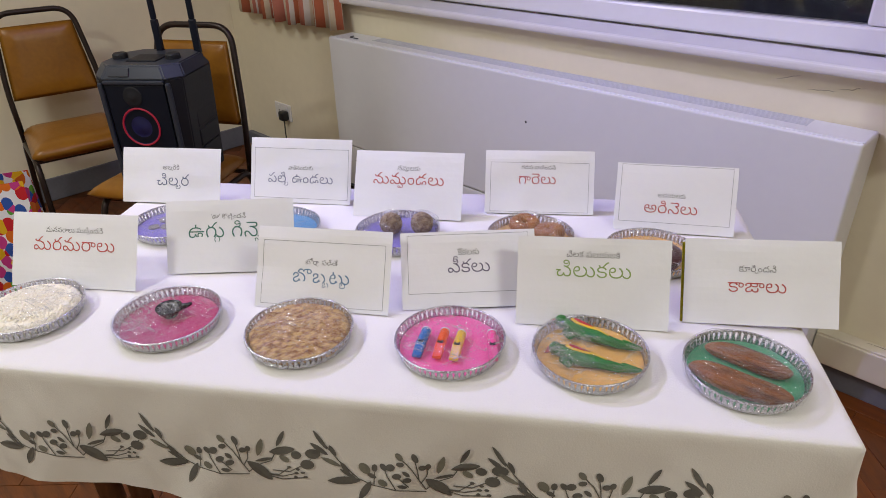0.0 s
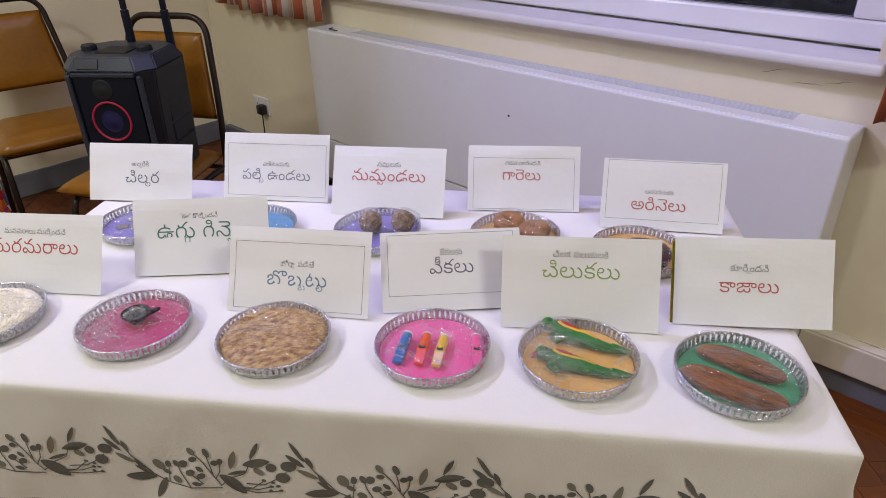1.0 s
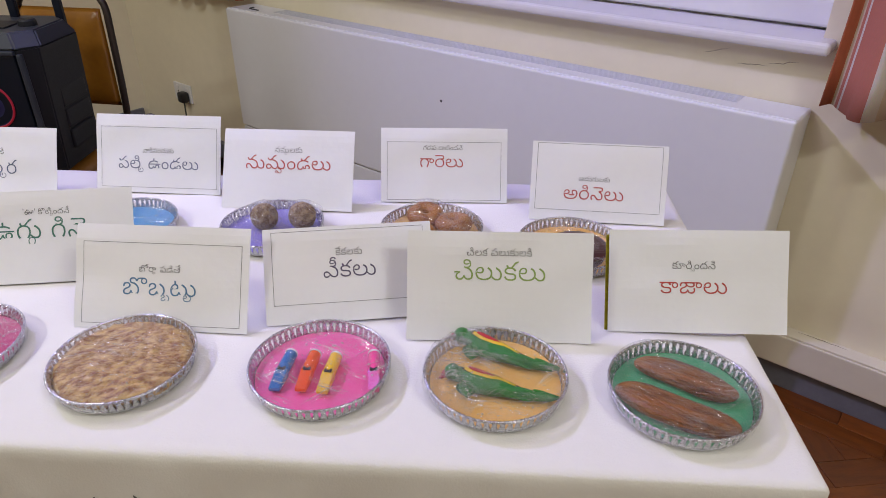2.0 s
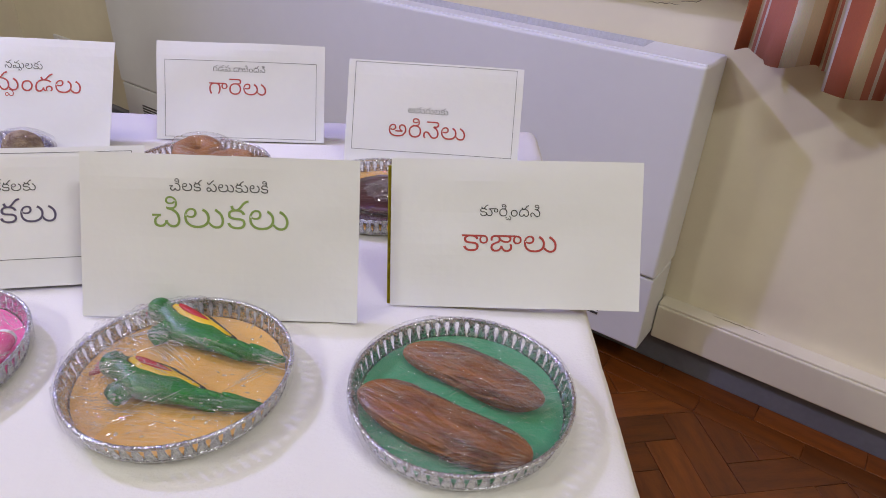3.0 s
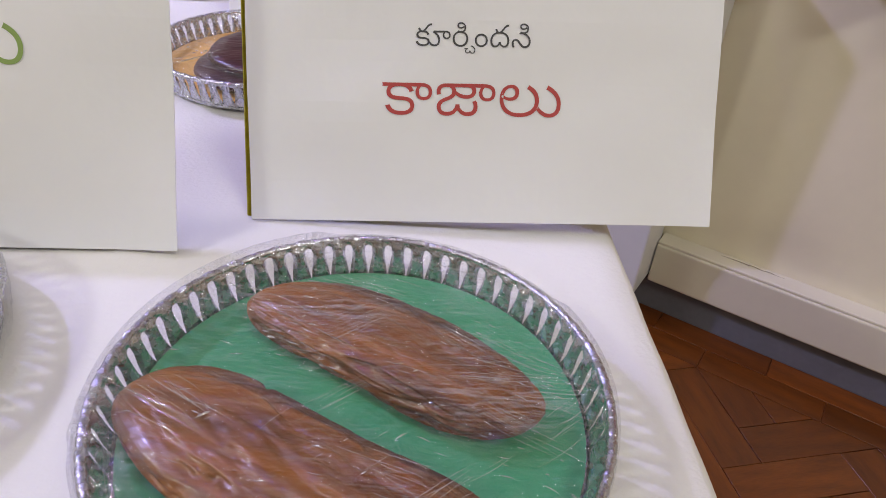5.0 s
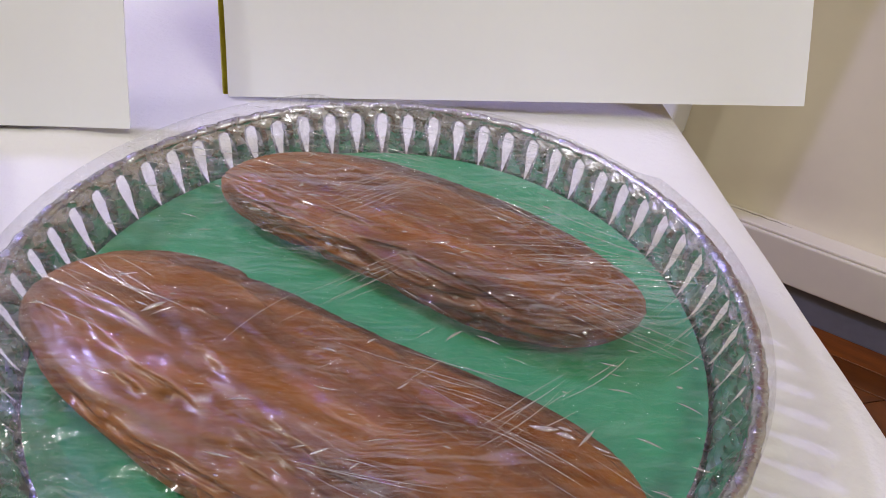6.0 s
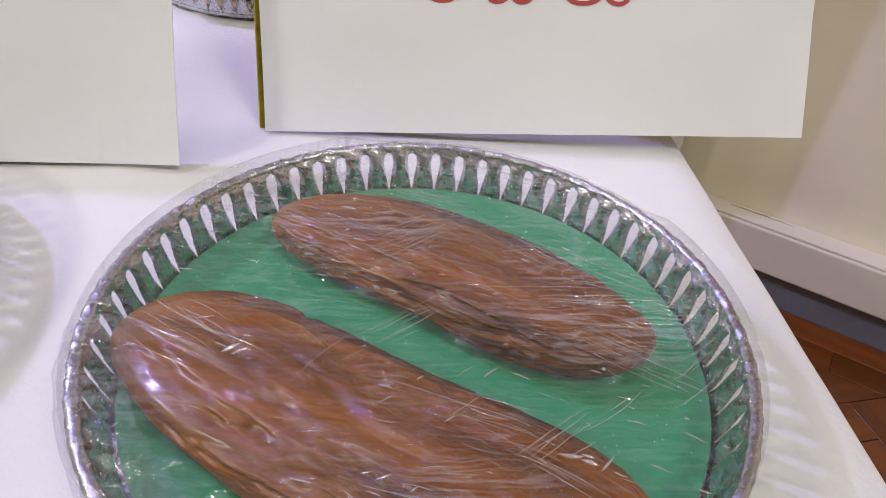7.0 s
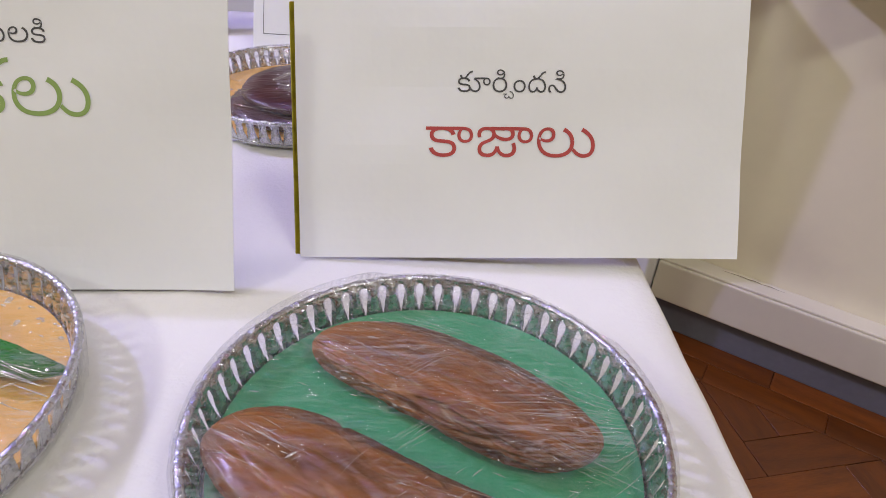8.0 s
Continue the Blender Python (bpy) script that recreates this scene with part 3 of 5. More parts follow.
def tray_wall():
    """The pierced wall: round ribs of foil with a tall pointed opening between each two."""
    bm = bmesh.new()
    cache = {}

    def at(a, v, out=0.0):
        key = (round(a * 1e5) % round(math.tau * 1e5), round(v, 3), out)
        if key not in cache:
            r = R_FOOT + (R_RIM - 0.0010 - R_FOOT) * v + out
            cache[key] = bm.verts.new((r * math.cos(a), r * math.sin(a), 0.0012 + (RIM_Z - 0.001) * v))
        return cache[key]

    d = math.tau / FLUTES
    hts = (0.0, 0.10, 0.36, 0.66, 0.86, 0.92, 1.0)
    gap = (0.0, 0.02, 0.14, 0.25, 0.20, 0.0, 0.0)
    swell = (0.0, -0.0003, -0.0011, -0.0013, -0.0009, -0.0005, 0.0)
    for k in range(FLUTES):
        a0, am, a1 = k * d, (k + 0.5) * d, (k + 1) * d
        for side, ar, s in ((0, a0, -1), (1, a1, 1)):
            for i in range(6):
                cols = []
                for q in (i, i + 1):
                    g = gap[q] * d
                    edge = am + s * g
                    halfway = ar + (edge - ar) * 0.55
                    cols.append((at(ar, hts[q], swell[q]), at(halfway, hts[q], swell[q] * 0.75), at(edge, hts[q], 0.0006 if 1 < q < 5 else 0.0)))
                (p0, p1, p2), (q0, q1, q2) = cols
                for f in ((p0, p1, q1, q0), (p1, p2, q2, q1)):
                    bm.faces.new(f if side == 0 else f[::-1])
    return bm


def ring(r, z, thick, n=96, wob=0.0):
    pts = [((r + wob * math.sin(5 * k * math.tau / n)) * math.cos(k * math.tau / n), (r + wob * math.sin(5 * k * math.tau / n)) * math.sin(k * math.tau / n), z) for k in range(n)]
    return tube(pts, thick, 8, True)


def crimped_rim():
    """A thin rolled edge, flattened and crimped by the press."""
    n = 360
    pts = [((R_RIM + 0.0003 * math.sin(5 * k * math.tau / n)) * math.cos(k * math.tau / n), (R_RIM + 0.0003 * math.sin(5 * k * math.tau / n)) * math.sin(k * math.tau / n), RIM_Z + 0.00015 * math.sin(k * 0.9)) for k in range(n)]
    return tube(pts, [0.0016 + 0.00012 * math.sin(k * 1.6) for k in range(n)], 8, True)


def film_material():
    """Cling film: clear, with a glossy skin whose creases catch the lamps; whitened creases carry painted glints."""
    m = bpy.data.materials.new("cling_film")
    m.use_nodes = True
    n, l = m.node_tree.nodes, m.node_tree.links
    n.remove(n["Principled BSDF"])
    clear, gloss, mixer = n.new("ShaderNodeBsdfTransparent"), n.new("ShaderNodeBsdfGlossy"), n.new("ShaderNodeMixShader")
    clear.inputs[0].default_value, gloss.inputs[0].default_value, gloss.inputs["Roughness"].default_value = (0.97, 0.97, 0.98, 1), (1, 1, 1, 1), 0.05
    coords, info, shift = n.new("ShaderNodeTexCoord"), n.new("ShaderNodeObjectInfo"), n.new("ShaderNodeVectorMath")
    shift.operation = "MULTIPLY_ADD"
    shift.inputs[1].default_value = (3.0, 5.0, 0.0)
    l.new(info.outputs["Random"], shift.inputs[0])
    l.new(coords.outputs["Object"], shift.inputs[2])
    place = shift.outputs[0]

    def math_node(op, a, b=None):
        node = n.new("ShaderNodeMath")
        node.operation = op
        for k, v in enumerate((a, b)):
            if v is None:
                continue
            if isinstance(v, (int, float)):
                node.inputs[k].default_value = v
            else:
                l.new(v, node.inputs[k])
        return node.outputs[0]

    def crease(turn, sx, sy, bend_by, detail=3):
        """Sharp ridges along one direction: how near a noise is to its middle."""
        mp, tex = n.new("ShaderNodeMapping"), n.new("ShaderNodeTexNoise")
        mp.inputs["Scale"].default_value, mp.inputs["Rotation"].default_value = (sx, sy, 30), (0, 0, turn)
        l.new(place, mp.inputs[0])
        l.new(mp.outputs[0], tex.inputs["Vector"])
        tex.inputs["Scale"].default_value, tex.inputs["Detail"].default_value, tex.inputs["Distortion"].default_value = 1.0, detail, bend_by
        return math_node("ABSOLUTE", math_node("SUBTRACT", tex.outputs[0], 0.5))

    def ridge(value, width):
        return math_node("MAXIMUM", math_node("SUBTRACT", width, value), 0.0)

    one, two, three = crease(-0.35, 22, 80, 1.6), crease(0.65, 28, 95, 1.6), crease(-1.3, 40, 90, 1.2)
    fine = n.new("ShaderNodeTexNoise")
    l.new(place, fine.inputs["Vector"])
    fine.inputs["Scale"].default_value, fine.inputs["Detail"].default_value = 170, 4
    relief = math_node("ADD", math_node("ADD", math_node("ADD", ridge(one, 0.05), ridge(two, 0.045)), ridge(three, 0.035)), math_node("MULTIPLY", fine.outputs[0], 0.035))
    bump = n.new("ShaderNodeBump")
    bump.inputs["Strength"].default_value, bump.inputs["Distance"].default_value = 1.0, 0.042
    l.new(relief, bump.inputs["Height"])
    l.new(bump.outputs[0], gloss.inputs["Normal"])
    fres = n.new("ShaderNodeLayerWeight")
    fres.inputs["Blend"].default_value = 0.5
    skin = math_node("ADD", math_node("MULTIPLY", math_node("POWER", fres.outputs["Facing"], 3.0), 0.22), 0.085)
    # crease whitening, made stronger to paint glints the gloss does not give
    crease_glint, glint_mix = n.new("ShaderNodeBsdfDiffuse"), n.new("ShaderNodeMixShader")
    crease_glint.inputs[0].default_value = (0.85, 0.85, 0.88, 1)
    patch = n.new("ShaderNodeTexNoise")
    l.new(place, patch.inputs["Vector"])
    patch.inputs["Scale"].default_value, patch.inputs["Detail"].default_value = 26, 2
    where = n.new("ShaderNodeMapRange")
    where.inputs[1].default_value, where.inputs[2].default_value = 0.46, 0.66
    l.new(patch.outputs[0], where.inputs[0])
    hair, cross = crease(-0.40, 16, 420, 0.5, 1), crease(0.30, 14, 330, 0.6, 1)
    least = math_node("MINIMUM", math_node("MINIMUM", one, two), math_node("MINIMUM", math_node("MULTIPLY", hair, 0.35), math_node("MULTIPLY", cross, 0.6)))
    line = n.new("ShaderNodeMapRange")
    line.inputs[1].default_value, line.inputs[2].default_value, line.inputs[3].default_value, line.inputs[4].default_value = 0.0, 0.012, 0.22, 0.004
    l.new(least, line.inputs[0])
    l.new(math_node("MULTIPLY", line.outputs[0], math_node("ADD", math_node("MULTIPLY", where.outputs[0], 0.8), 0.2)), glint_mix.inputs[0])
    l.new(clear.outputs[0], glint_mix.inputs[1])
    l.new(crease_glint.outputs[0], glint_mix.inputs[2])
    # scuffed second lobe of the same skin
    scuff, both = n.new("ShaderNodeBsdfGlossy"), n.new("ShaderNodeMixShader")
    scuff.inputs["Roughness"].default_value = 0.34
    l.new(bump.outputs[0], scuff.inputs["Normal"])
    both.inputs[0].default_value = 0.18
    l.new(gloss.outputs[0], both.inputs[1])
    l.new(scuff.outputs[0], both.inputs[2])
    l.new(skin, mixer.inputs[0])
    l.new(glint_mix.outputs[0], mixer.inputs[1])
    l.new(both.outputs[0], mixer.inputs[2])
    l.new(mixer.outputs[0], n["Material Output"].inputs[0])
    return m


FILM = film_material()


def film(seed, height):
    """A film stretched over the rim; height(x, y) is what it rests on, above the tray's foot."""
    bm = bmesh.new()
    rings, sides, rows = 84, 220, []
    drop = RIM_Z - 0.0015
    tail = [(R_RIM + 0.00168, RIM_Z - 0.0002)] + [(R_RIM + 0.00168 - 0.0028 * q, RIM_Z - 0.0012 - drop * q) for q in (0.0, 0.15, 0.3, 0.45, 0.6, 0.75, 0.88)]
    for i in range(rings + 1):
        r = (R_RIM + 0.0012) * i / rings
        row = []
        for k in range(sides):
            a = k * math.tau / sides
            x, y = r * math.cos(a), r * math.sin(a)
            f = max(0, 1 - (r / R_RIM) ** 4)
            z = max(RIM_Z + 0.0019 - 0.0014 * f, height(x, y) + 0.0012)
            along = x * math.cos(-0.42) + y * math.sin(-0.42)
            across = -x * math.sin(-0.42) + y * math.cos(-0.42)
            z += f * (0.0018 * abs(noise.noise(Vector((along * 30, across * 130, seed)))) + 0.0014 * abs(noise.noise(Vector((x * 70 + y * 30, y * 110 - x * 60, seed + 7)))) + 0.0005 * noise.noise(Vector((x * 190, y * 190, seed))))
            row.append(bm.verts.new((x, y, z)) if i else None)
        rows.append(row)
    mid = bm.verts.new((0, 0, max(RIM_Z, height(0, 0) + 0.0012)))
    for r, z in tail:
        row = []
        for k in range(sides):
            a = k * math.tau / sides
            loose = (RIM_Z - z) / RIM_Z
            w = 0.0003 * noise.noise(Vector((math.cos(a) * 9, math.sin(a) * 9, z * 400 + seed))) + loose * (0.0020 * abs(noise.noise(Vector((math.cos(a) * 14, math.sin(a) * 14, z * 90 + seed)))) + 0.0010 * abs(noise.noise(Vector((math.cos(a) * 40, math.sin(a) * 40, z * 200 + seed)))))
            row.append(bm.verts.new(((r + w) * math.cos(a), (r + w) * math.sin(a), max(0.0006, z + loose * 0.003 * noise.noise(Vector((math.cos(a) * 6, math.sin(a) * 6, seed)))))))
        rows.append(row)
    for k in range(sides):
        j = (k + 1) % sides
        bm.faces.new((mid, rows[1][k], rows[1][j]))
        for a, b in zip(rows[1:], rows[2:]):
            bm.faces.new((a[k], b[k], b[j], a[j]))
    return bm


def fold_material():
    """Doubled film along a fold: a clear glossy bead that catches the lamps, with white glint painted in."""
    m = bpy.data.materials.new("film_fold")
    m.use_nodes = True
    n, l = m.node_tree.nodes, m.node_tree.links
    n.remove(n["Principled BSDF"])
    clear, gloss, mixer = n.new("ShaderNodeBsdfTransparent"), n.new("ShaderNodeBsdfGlossy"), n.new("ShaderNodeMixShader")
    gloss.inputs["Roughness"].default_value = 0.11
    # white diffuse share: the bead's glint put into its colour
    painted_glint, solid = n.new("ShaderNodeBsdfDiffuse"), n.new("ShaderNodeMixShader")
    painted_glint.inputs[0].default_value = (0.95, 0.95, 0.97, 1)
    solid.inputs[0].default_value = 0.22
    l.new(gloss.outputs[0], solid.inputs[1])
    l.new(painted_glint.outputs[0], solid.inputs[2])
    mixer.inputs[0].default_value = 0.66
    l.new(clear.outputs[0], mixer.inputs[1])
    l.new(solid.outputs[0], mixer.inputs[2])
    l.new(mixer.outputs[0], n["Material Output"].inputs[0])
    return m


FOLD = fold_material()


def film_height(x, y, height):
    r = math.hypot(x, y)
    f = max(0, 1 - (r / R_RIM) ** 4)
    return max(RIM_Z + 0.0026 - 0.002 * f, height(x, y) + 0.0012) + f * 0.0014


def folds(seed, height, count, side, wide):
    """Thin folds in the film, in bundles, each a fine round bead; side pulls the bundles towards one edge."""
    rnd = random.Random(seed)
    verts, faces = [], []
    left = count
    main = rnd.uniform(-0.55, -0.25)
    while left > 0:
        a, r = rnd.random() * math.tau, 0.072 * math.sqrt(rnd.random())
        cx, cy = r * math.cos(a), r * math.sin(a)
        if side and rnd.random() < 0.6:
            cx = -abs(cx)
        turn = rnd.choice((main, main, main, main - 0.25, main + 0.22, 0.7)) + rnd.uniform(-0.12, 0.12)
        long_ones = rnd.random() < 0.45
        d0, o0 = Vector((math.cos(turn), math.sin(turn))), Vector((-math.sin(turn), math.cos(turn)))
        for k in range(min(left, rnd.randint(3, 11))):
            left -= 1
            ang = turn + rnd.gauss(0, 0.05 if long_ones else 0.16)
            if long_ones:
                ln, wd, spread = rnd.uniform(0.006, 0.026), rnd.uniform(0.00004, 0.00008) * wide, (0.007, 0.003)
            else:
                ln, wd, spread = rnd.uniform(0.0006, 0.0048), rnd.uniform(0.00006, 0.00019) * wide, (0.012, 0.008)
                if rnd.random() < 0.16:
                    wd *= 2.2
            off = d0 * rnd.gauss(0, spread[0]) + o0 * rnd.gauss(0, spread[1])
            bow = rnd.uniform(-0.25, 0.25)
            d, o = Vector((math.cos(ang), math.sin(ang))), Vector((-math.sin(ang), math.cos(ang)))
            rows, steps = [], 7 if long_ones else 5
            for i in range(steps + 1):
                u = i / steps - 0.5
                c = Vector((cx + off.x, cy + off.y)) + d * ln * u + o * ln * bow * (0.25 - u * u)
                if c.length > R_RIM - 0.0005:
                    break
                w = wd * (1 - (2 * abs(u)) ** 2.0 * 0.9)
                z = film_height(c.x, c.y, height)
                rows.append([(c.x + o.x * w * math.cos(t), c.y + o.y * w * math.cos(t), z + w * math.sin(t)) for t in (0.0, 0.7, 1.57, 2.44, 3.14)])
            if len(rows) < 3:
                continue
            base = len(verts)
            verts += [p for row in rows for p in row]
            for i in range(len(rows) - 1):
                for j in range(4):
                    q = base + i * 5 + j
                    faces.append((q, q + 5, q + 6, q + 1))
    me = bpy.data.meshes.new("film_creases")
    me.from_pydata(verts, [], faces)
    for f in me.polygons:
        f.use_smooth = True
    bm = bmesh.new()
    bm.from_mesh(me)
    bpy.data.meshes.remove(me)
    return bm


def film_bunch(seed, a0, a1, r0, lift):
    """Spare film gathered in crumples over one side of the rim and down its outside."""
    bm = bmesh.new()
    n, m, rows = 130, 34, []
    for i in range(n + 1):
        u = i / n
        a = radians(a0 + (a1 - a0) * u)
        fade = math.sin(u * math.pi) ** 0.5
        row = []
        for j in range(m + 1):
            v = j / m
            over = max(0.0, v - 0.62) / 0.38
            r = r0 + (R_RIM + 0.0024 - r0) * min(1.0, v / 0.62) - 0.0016 * over
            p = Vector((r * math.cos(a), r * math.sin(a), v * 0.03))
            crumple = abs(noise.noise(p * 110 + Vector((seed, 0, 0)))) * 0.006 + abs(noise.noise(p * 260 + Vector((0, seed, 0)))) * 0.003
            z = RIM_Z + 0.0022 + lift * fade * math.sin(min(1.0, v / 0.62) * math.pi) - (RIM_Z + 0.0005) * over * (0.7 + 0.3 * noise.noise(Vector((u * 14, seed, 2.0))))
            if over:
                r += (0.5 + crumple / 0.004) * 0.0020 * over * fade
            else:
                z += crumple * fade * min(1.0, v * 4)
            row.append(bm.verts.new((r * math.cos(a), r * math.sin(a), max(0.0008, z))))
        rows.append(row)
    for p, q in zip(rows, rows[1:]):
        for j in range(m):
            bm.faces.new((p[j], p[j + 1], q[j + 1], q[j]))
    return bm


def foil_tray(x, y, turn, label, disc=None, disc_label="", height=None, count=190, side=0, wide=4.2, bunch=None):
    t = thing("foil_tray", label, "tray", pose(x, y, TOP + 0.0012, 0, 0, turn), group="foil trays on the table")
    foot = part("base_plate", lathe([(0, 0.0), (R_FOOT + 0.0004, 0.0), (R_FOOT + 0.0006, 0.0016), (0, 0.0016)], 60), FOIL, t)
    wall_ob = part("pierced_wall", tray_wall(), FOIL, t, "foil wall pierced with tall pointed openings")
    wall_ob.modifiers.new("foil", "SOLIDIFY").thickness = 0.0005
    part("rolled_rim", crimped_rim(), FOIL, t, smooth=True)
    if disc:
        part("paper_disc", lathe([(0, 0.0046), (R_FOOT - 0.0012, 0.0046), (R_FOOT - 0.0014, 0.0024), (0, 0.0024)], 60), disc, t, disc_label)
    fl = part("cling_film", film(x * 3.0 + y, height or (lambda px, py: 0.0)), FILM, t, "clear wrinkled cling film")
    for f in fl.data.polygons:
        f.use_smooth = True
    creases = part("film_creases", folds(int(900 + x * 500 + y * 70), height or (lambda px, py: 0.0), count, side, wide), FOLD, fl)
    tagged(creases, "sharp shiny folds in the film", kind="stuff")
    if bunch:
        part("gathered_film", film_bunch(x * 9.0, *bunch), FILM, fl, "spare cling film gathered in shiny crumples", smooth=True)
    fl.matrix_local = Matrix.Rotation(radians(-turn), 4, "Z")
    return t


def disc_paper(name, colour):
    return mat(name, colour, 0.35, vary=0.12, scale=18, bump=0.06, bump_scale=60)


GREEN_D, PINK_D, PEACH_D, RED_D, BLUE_D, LILAC_D, AMBER_D = (disc_paper("green_card", (0.05, 0.34, 0.15)), disc_paper("pink_card", (0.93, 0.13, 0.40)), disc_paper("peach_card", (0.86, 0.49, 0.11)), disc_paper("crimson_card", (0.52, 0.012, 0.12)),
    disc_paper("blue_card", (0.05, 0.30, 0.55)), disc_paper("lilac_card", (0.25, 0.21, 0.58)), disc_paper("amber_card", (0.80, 0.50, 0.16)))

F1, F2, F3, F4, F5, F6 = (-1.163, 0.122), (-0.932, 0.126), (-0.720, 0.116), (-0.499, 0.121), (-0.305, 0.119), (-0.1065, 0.1085)
B1, B2, B3, B4, B5 = (-1.092, 0.432), (-0.876, 0.434), (-0.646, 0.443), (-0.400, 0.451), (-0.192, 0.415)
FOOT = TOP + 0.0012


def mound(h, p=2.0, r=0.074):
    return lambda x, y: h * max(0, 1 - (math.hypot(x, y) / r) ** p)


foil_tray(*F1, 10, "round foil tray heaped with puffed rice under cling film", height=mound(0.029, 3), count=300, side=0)
foil_tray(*F2, 40, "round foil tray lined crimson, with a small dark bowl, under film", RED_D, "crimson card lining", lambda x, y: 0.022 - 14 * (x * x + (y - 0.01) ** 2), count=900, side=1, bunch=(120, 285, 0.040, 0.003))
foil_tray(*F3, 70, "round foil tray filled with a flat bread under cling film", height=mound(0.028, 8), count=200, side=0)
foil_tray(*F4, 15, "round foil tray lined pink, with three whistles, under film", PINK_D, "bright pink card lining", lambda x, y: 0.0215 - 5 * ((x + 0.015) ** 2 + y * y), count=330, side=0)
foil_tray(*F5, 95, "round foil tray lined peach, with two parrots, under film", PEACH_D, "peach card lining", lambda x, y: 0.0245 - 6 * ((x + 0.02) ** 2 + y * y), count=520, side=1, bunch=(95, 250, 0.034, 0.004))
foil_tray(*F6, 5, "round foil tray lined green, with two pastries, under film", GREEN_D, "green card lining", lambda x, y: 0.0205 - 0.5 * max(0, abs(x * 0.4 + y * 0.92) - 0.06), count=430, side=0, wide=1.25, bunch=(185, 275, 0.066, 0.0006))
foil_tray(*B1, 30, "round foil tray lined violet, with coins, under cling film", LILAC_D, "violet card lining", count=280, side=0)
foil_tray(*B2, 60, "round foil tray lined blue under shiny cling film", BLUE_D, "blue card lining", count=260, side=0)
foil_tray(*B3, 20, "round foil tray lined violet, with sesame balls, under film", LILAC_D, "violet card lining", lambda x, y: max(0.045 - 14 * ((x + 0.014) ** 2 + (y - 0.008) ** 2), 0.045 - 14 * ((x - 0.043) ** 2 + (y - 0.016) ** 2), 0), count=280, side=1)
foil_tray(*B4, 80, "round foil tray with fried fritters under cling film", AMBER_D, "amber card lining", lambda x, y: max(0.040 - 9 * ((x + 0.01) ** 2 + (y - 0.03) ** 2), 0.038 - 9 * ((x - 0.035) ** 2 + (y - 0.0) ** 2), 0), count=180, side=0)
foil_tray(*B5, 50, "round foil tray lined peach, with dark flat sweets, under film", PEACH_D, "peach card lining", lambda x, y: 0.0225 - 6 * ((x - 0.012) ** 2 + (y + 0.01) ** 2), count=200, side=0)

# ---- food and small things in the trays ----
PASTRY = mat("fried_pastry", (0.29, 0.096, 0.005), 0.38, colour2=(0.085, 0.024, 0.003), scale=60, fine=0.6, bump=0.25, bump_scale=200, stretch=(0.22, 1.3, 1.1), coat=0.18, low=0.58, high=0.9)


def pastry(ax, ay, bx, by, width, height, seed, label):
    """A long ridged spindle of fried dough, from one tip to the other."""
    a, b = Vector((ax, ay)), Vector((bx, by))
    length, mid = (b - a).length, (a + b) / 2
    bm = bmesh.new()
    n, m, rings = 120, 120, []
    for i in range(n + 1):
        u = i / n
        s = (max(0.0, 1 - abs(2 * u - 1) ** 3.2)) ** 0.55
        row = []
        for k in range(m):
            t = k / m * math.tau
            p = Vector((u * 1.5, math.cos(t) * 1.7, math.sin(t) * 1.7 + seed))
            q = p + Vector((0, 0.5 * noise.noise(p * 1.7), 0.5 * noise.noise(p * 1.7 + Vector((5, 0, 0)))))
            fold = 0.07 - 0.30 * max(0, 0.42 - abs(noise.noise(q * 1.9)) * 2.2) - 0.13 * max(0, 0.40 - abs(noise.noise(Vector((q.x * 1.6, q.y * 3.6, q.z * 3.6)))) * 1.6) - 0.05 * max(0, 0.40 - abs(noise.noise(Vector((q.x * 3, q.y * 9, q.z * 9)))) * 1.6) + 0.10 * noise.noise(p)
            r = s * (1 + fold)
            cc, ss = math.cos(t), math.sin(t)
            y, z = math.copysign(abs(cc) ** 0.85, cc) * width / 2 * r, math.copysign(abs(ss) ** 0.8, ss) * height / 2 * r
            row.append(bm.verts.new(((u - 0.5) * length, y + 0.004 * math.sin(u * 4 + seed) * s, max(z + height / 2, 0.0006))))
        rings.append(row)
    for p, q in zip(rings, rings[1:]):
        for k in range(m):
            j = (k + 1) % m
            bm.faces.new((p[k], q[k], q[j], p[j]))
    bm.faces.new(rings[0])
    bm.faces.new(rings[-1][::-1])
    bmesh.ops.remove_doubles(bm, verts=bm.verts, dist=1e-5)
    ob = part("pastry", bm, PASTRY, smooth=True)
    ob.matrix_world = pose(mid.x, mid.y, FOOT + 0.0048, 0, 0, math.degrees(math.atan2(b.y - a.y, b.x - a.x)))
    return tagged(ob, label, "pastry", "pastries in the green tray")


pastry(-0.1492, 0.1525, -0.0490, 0.1025, 0.036, 0.0150, 0.4, "brown fried spindle pastry with ridged syrupy crust")
pastry(-0.1780, 0.1070, -0.0625, 0.0515, 0.041, 0.0155, 2.1, "larger brown fried spindle pastry with ridged crust")

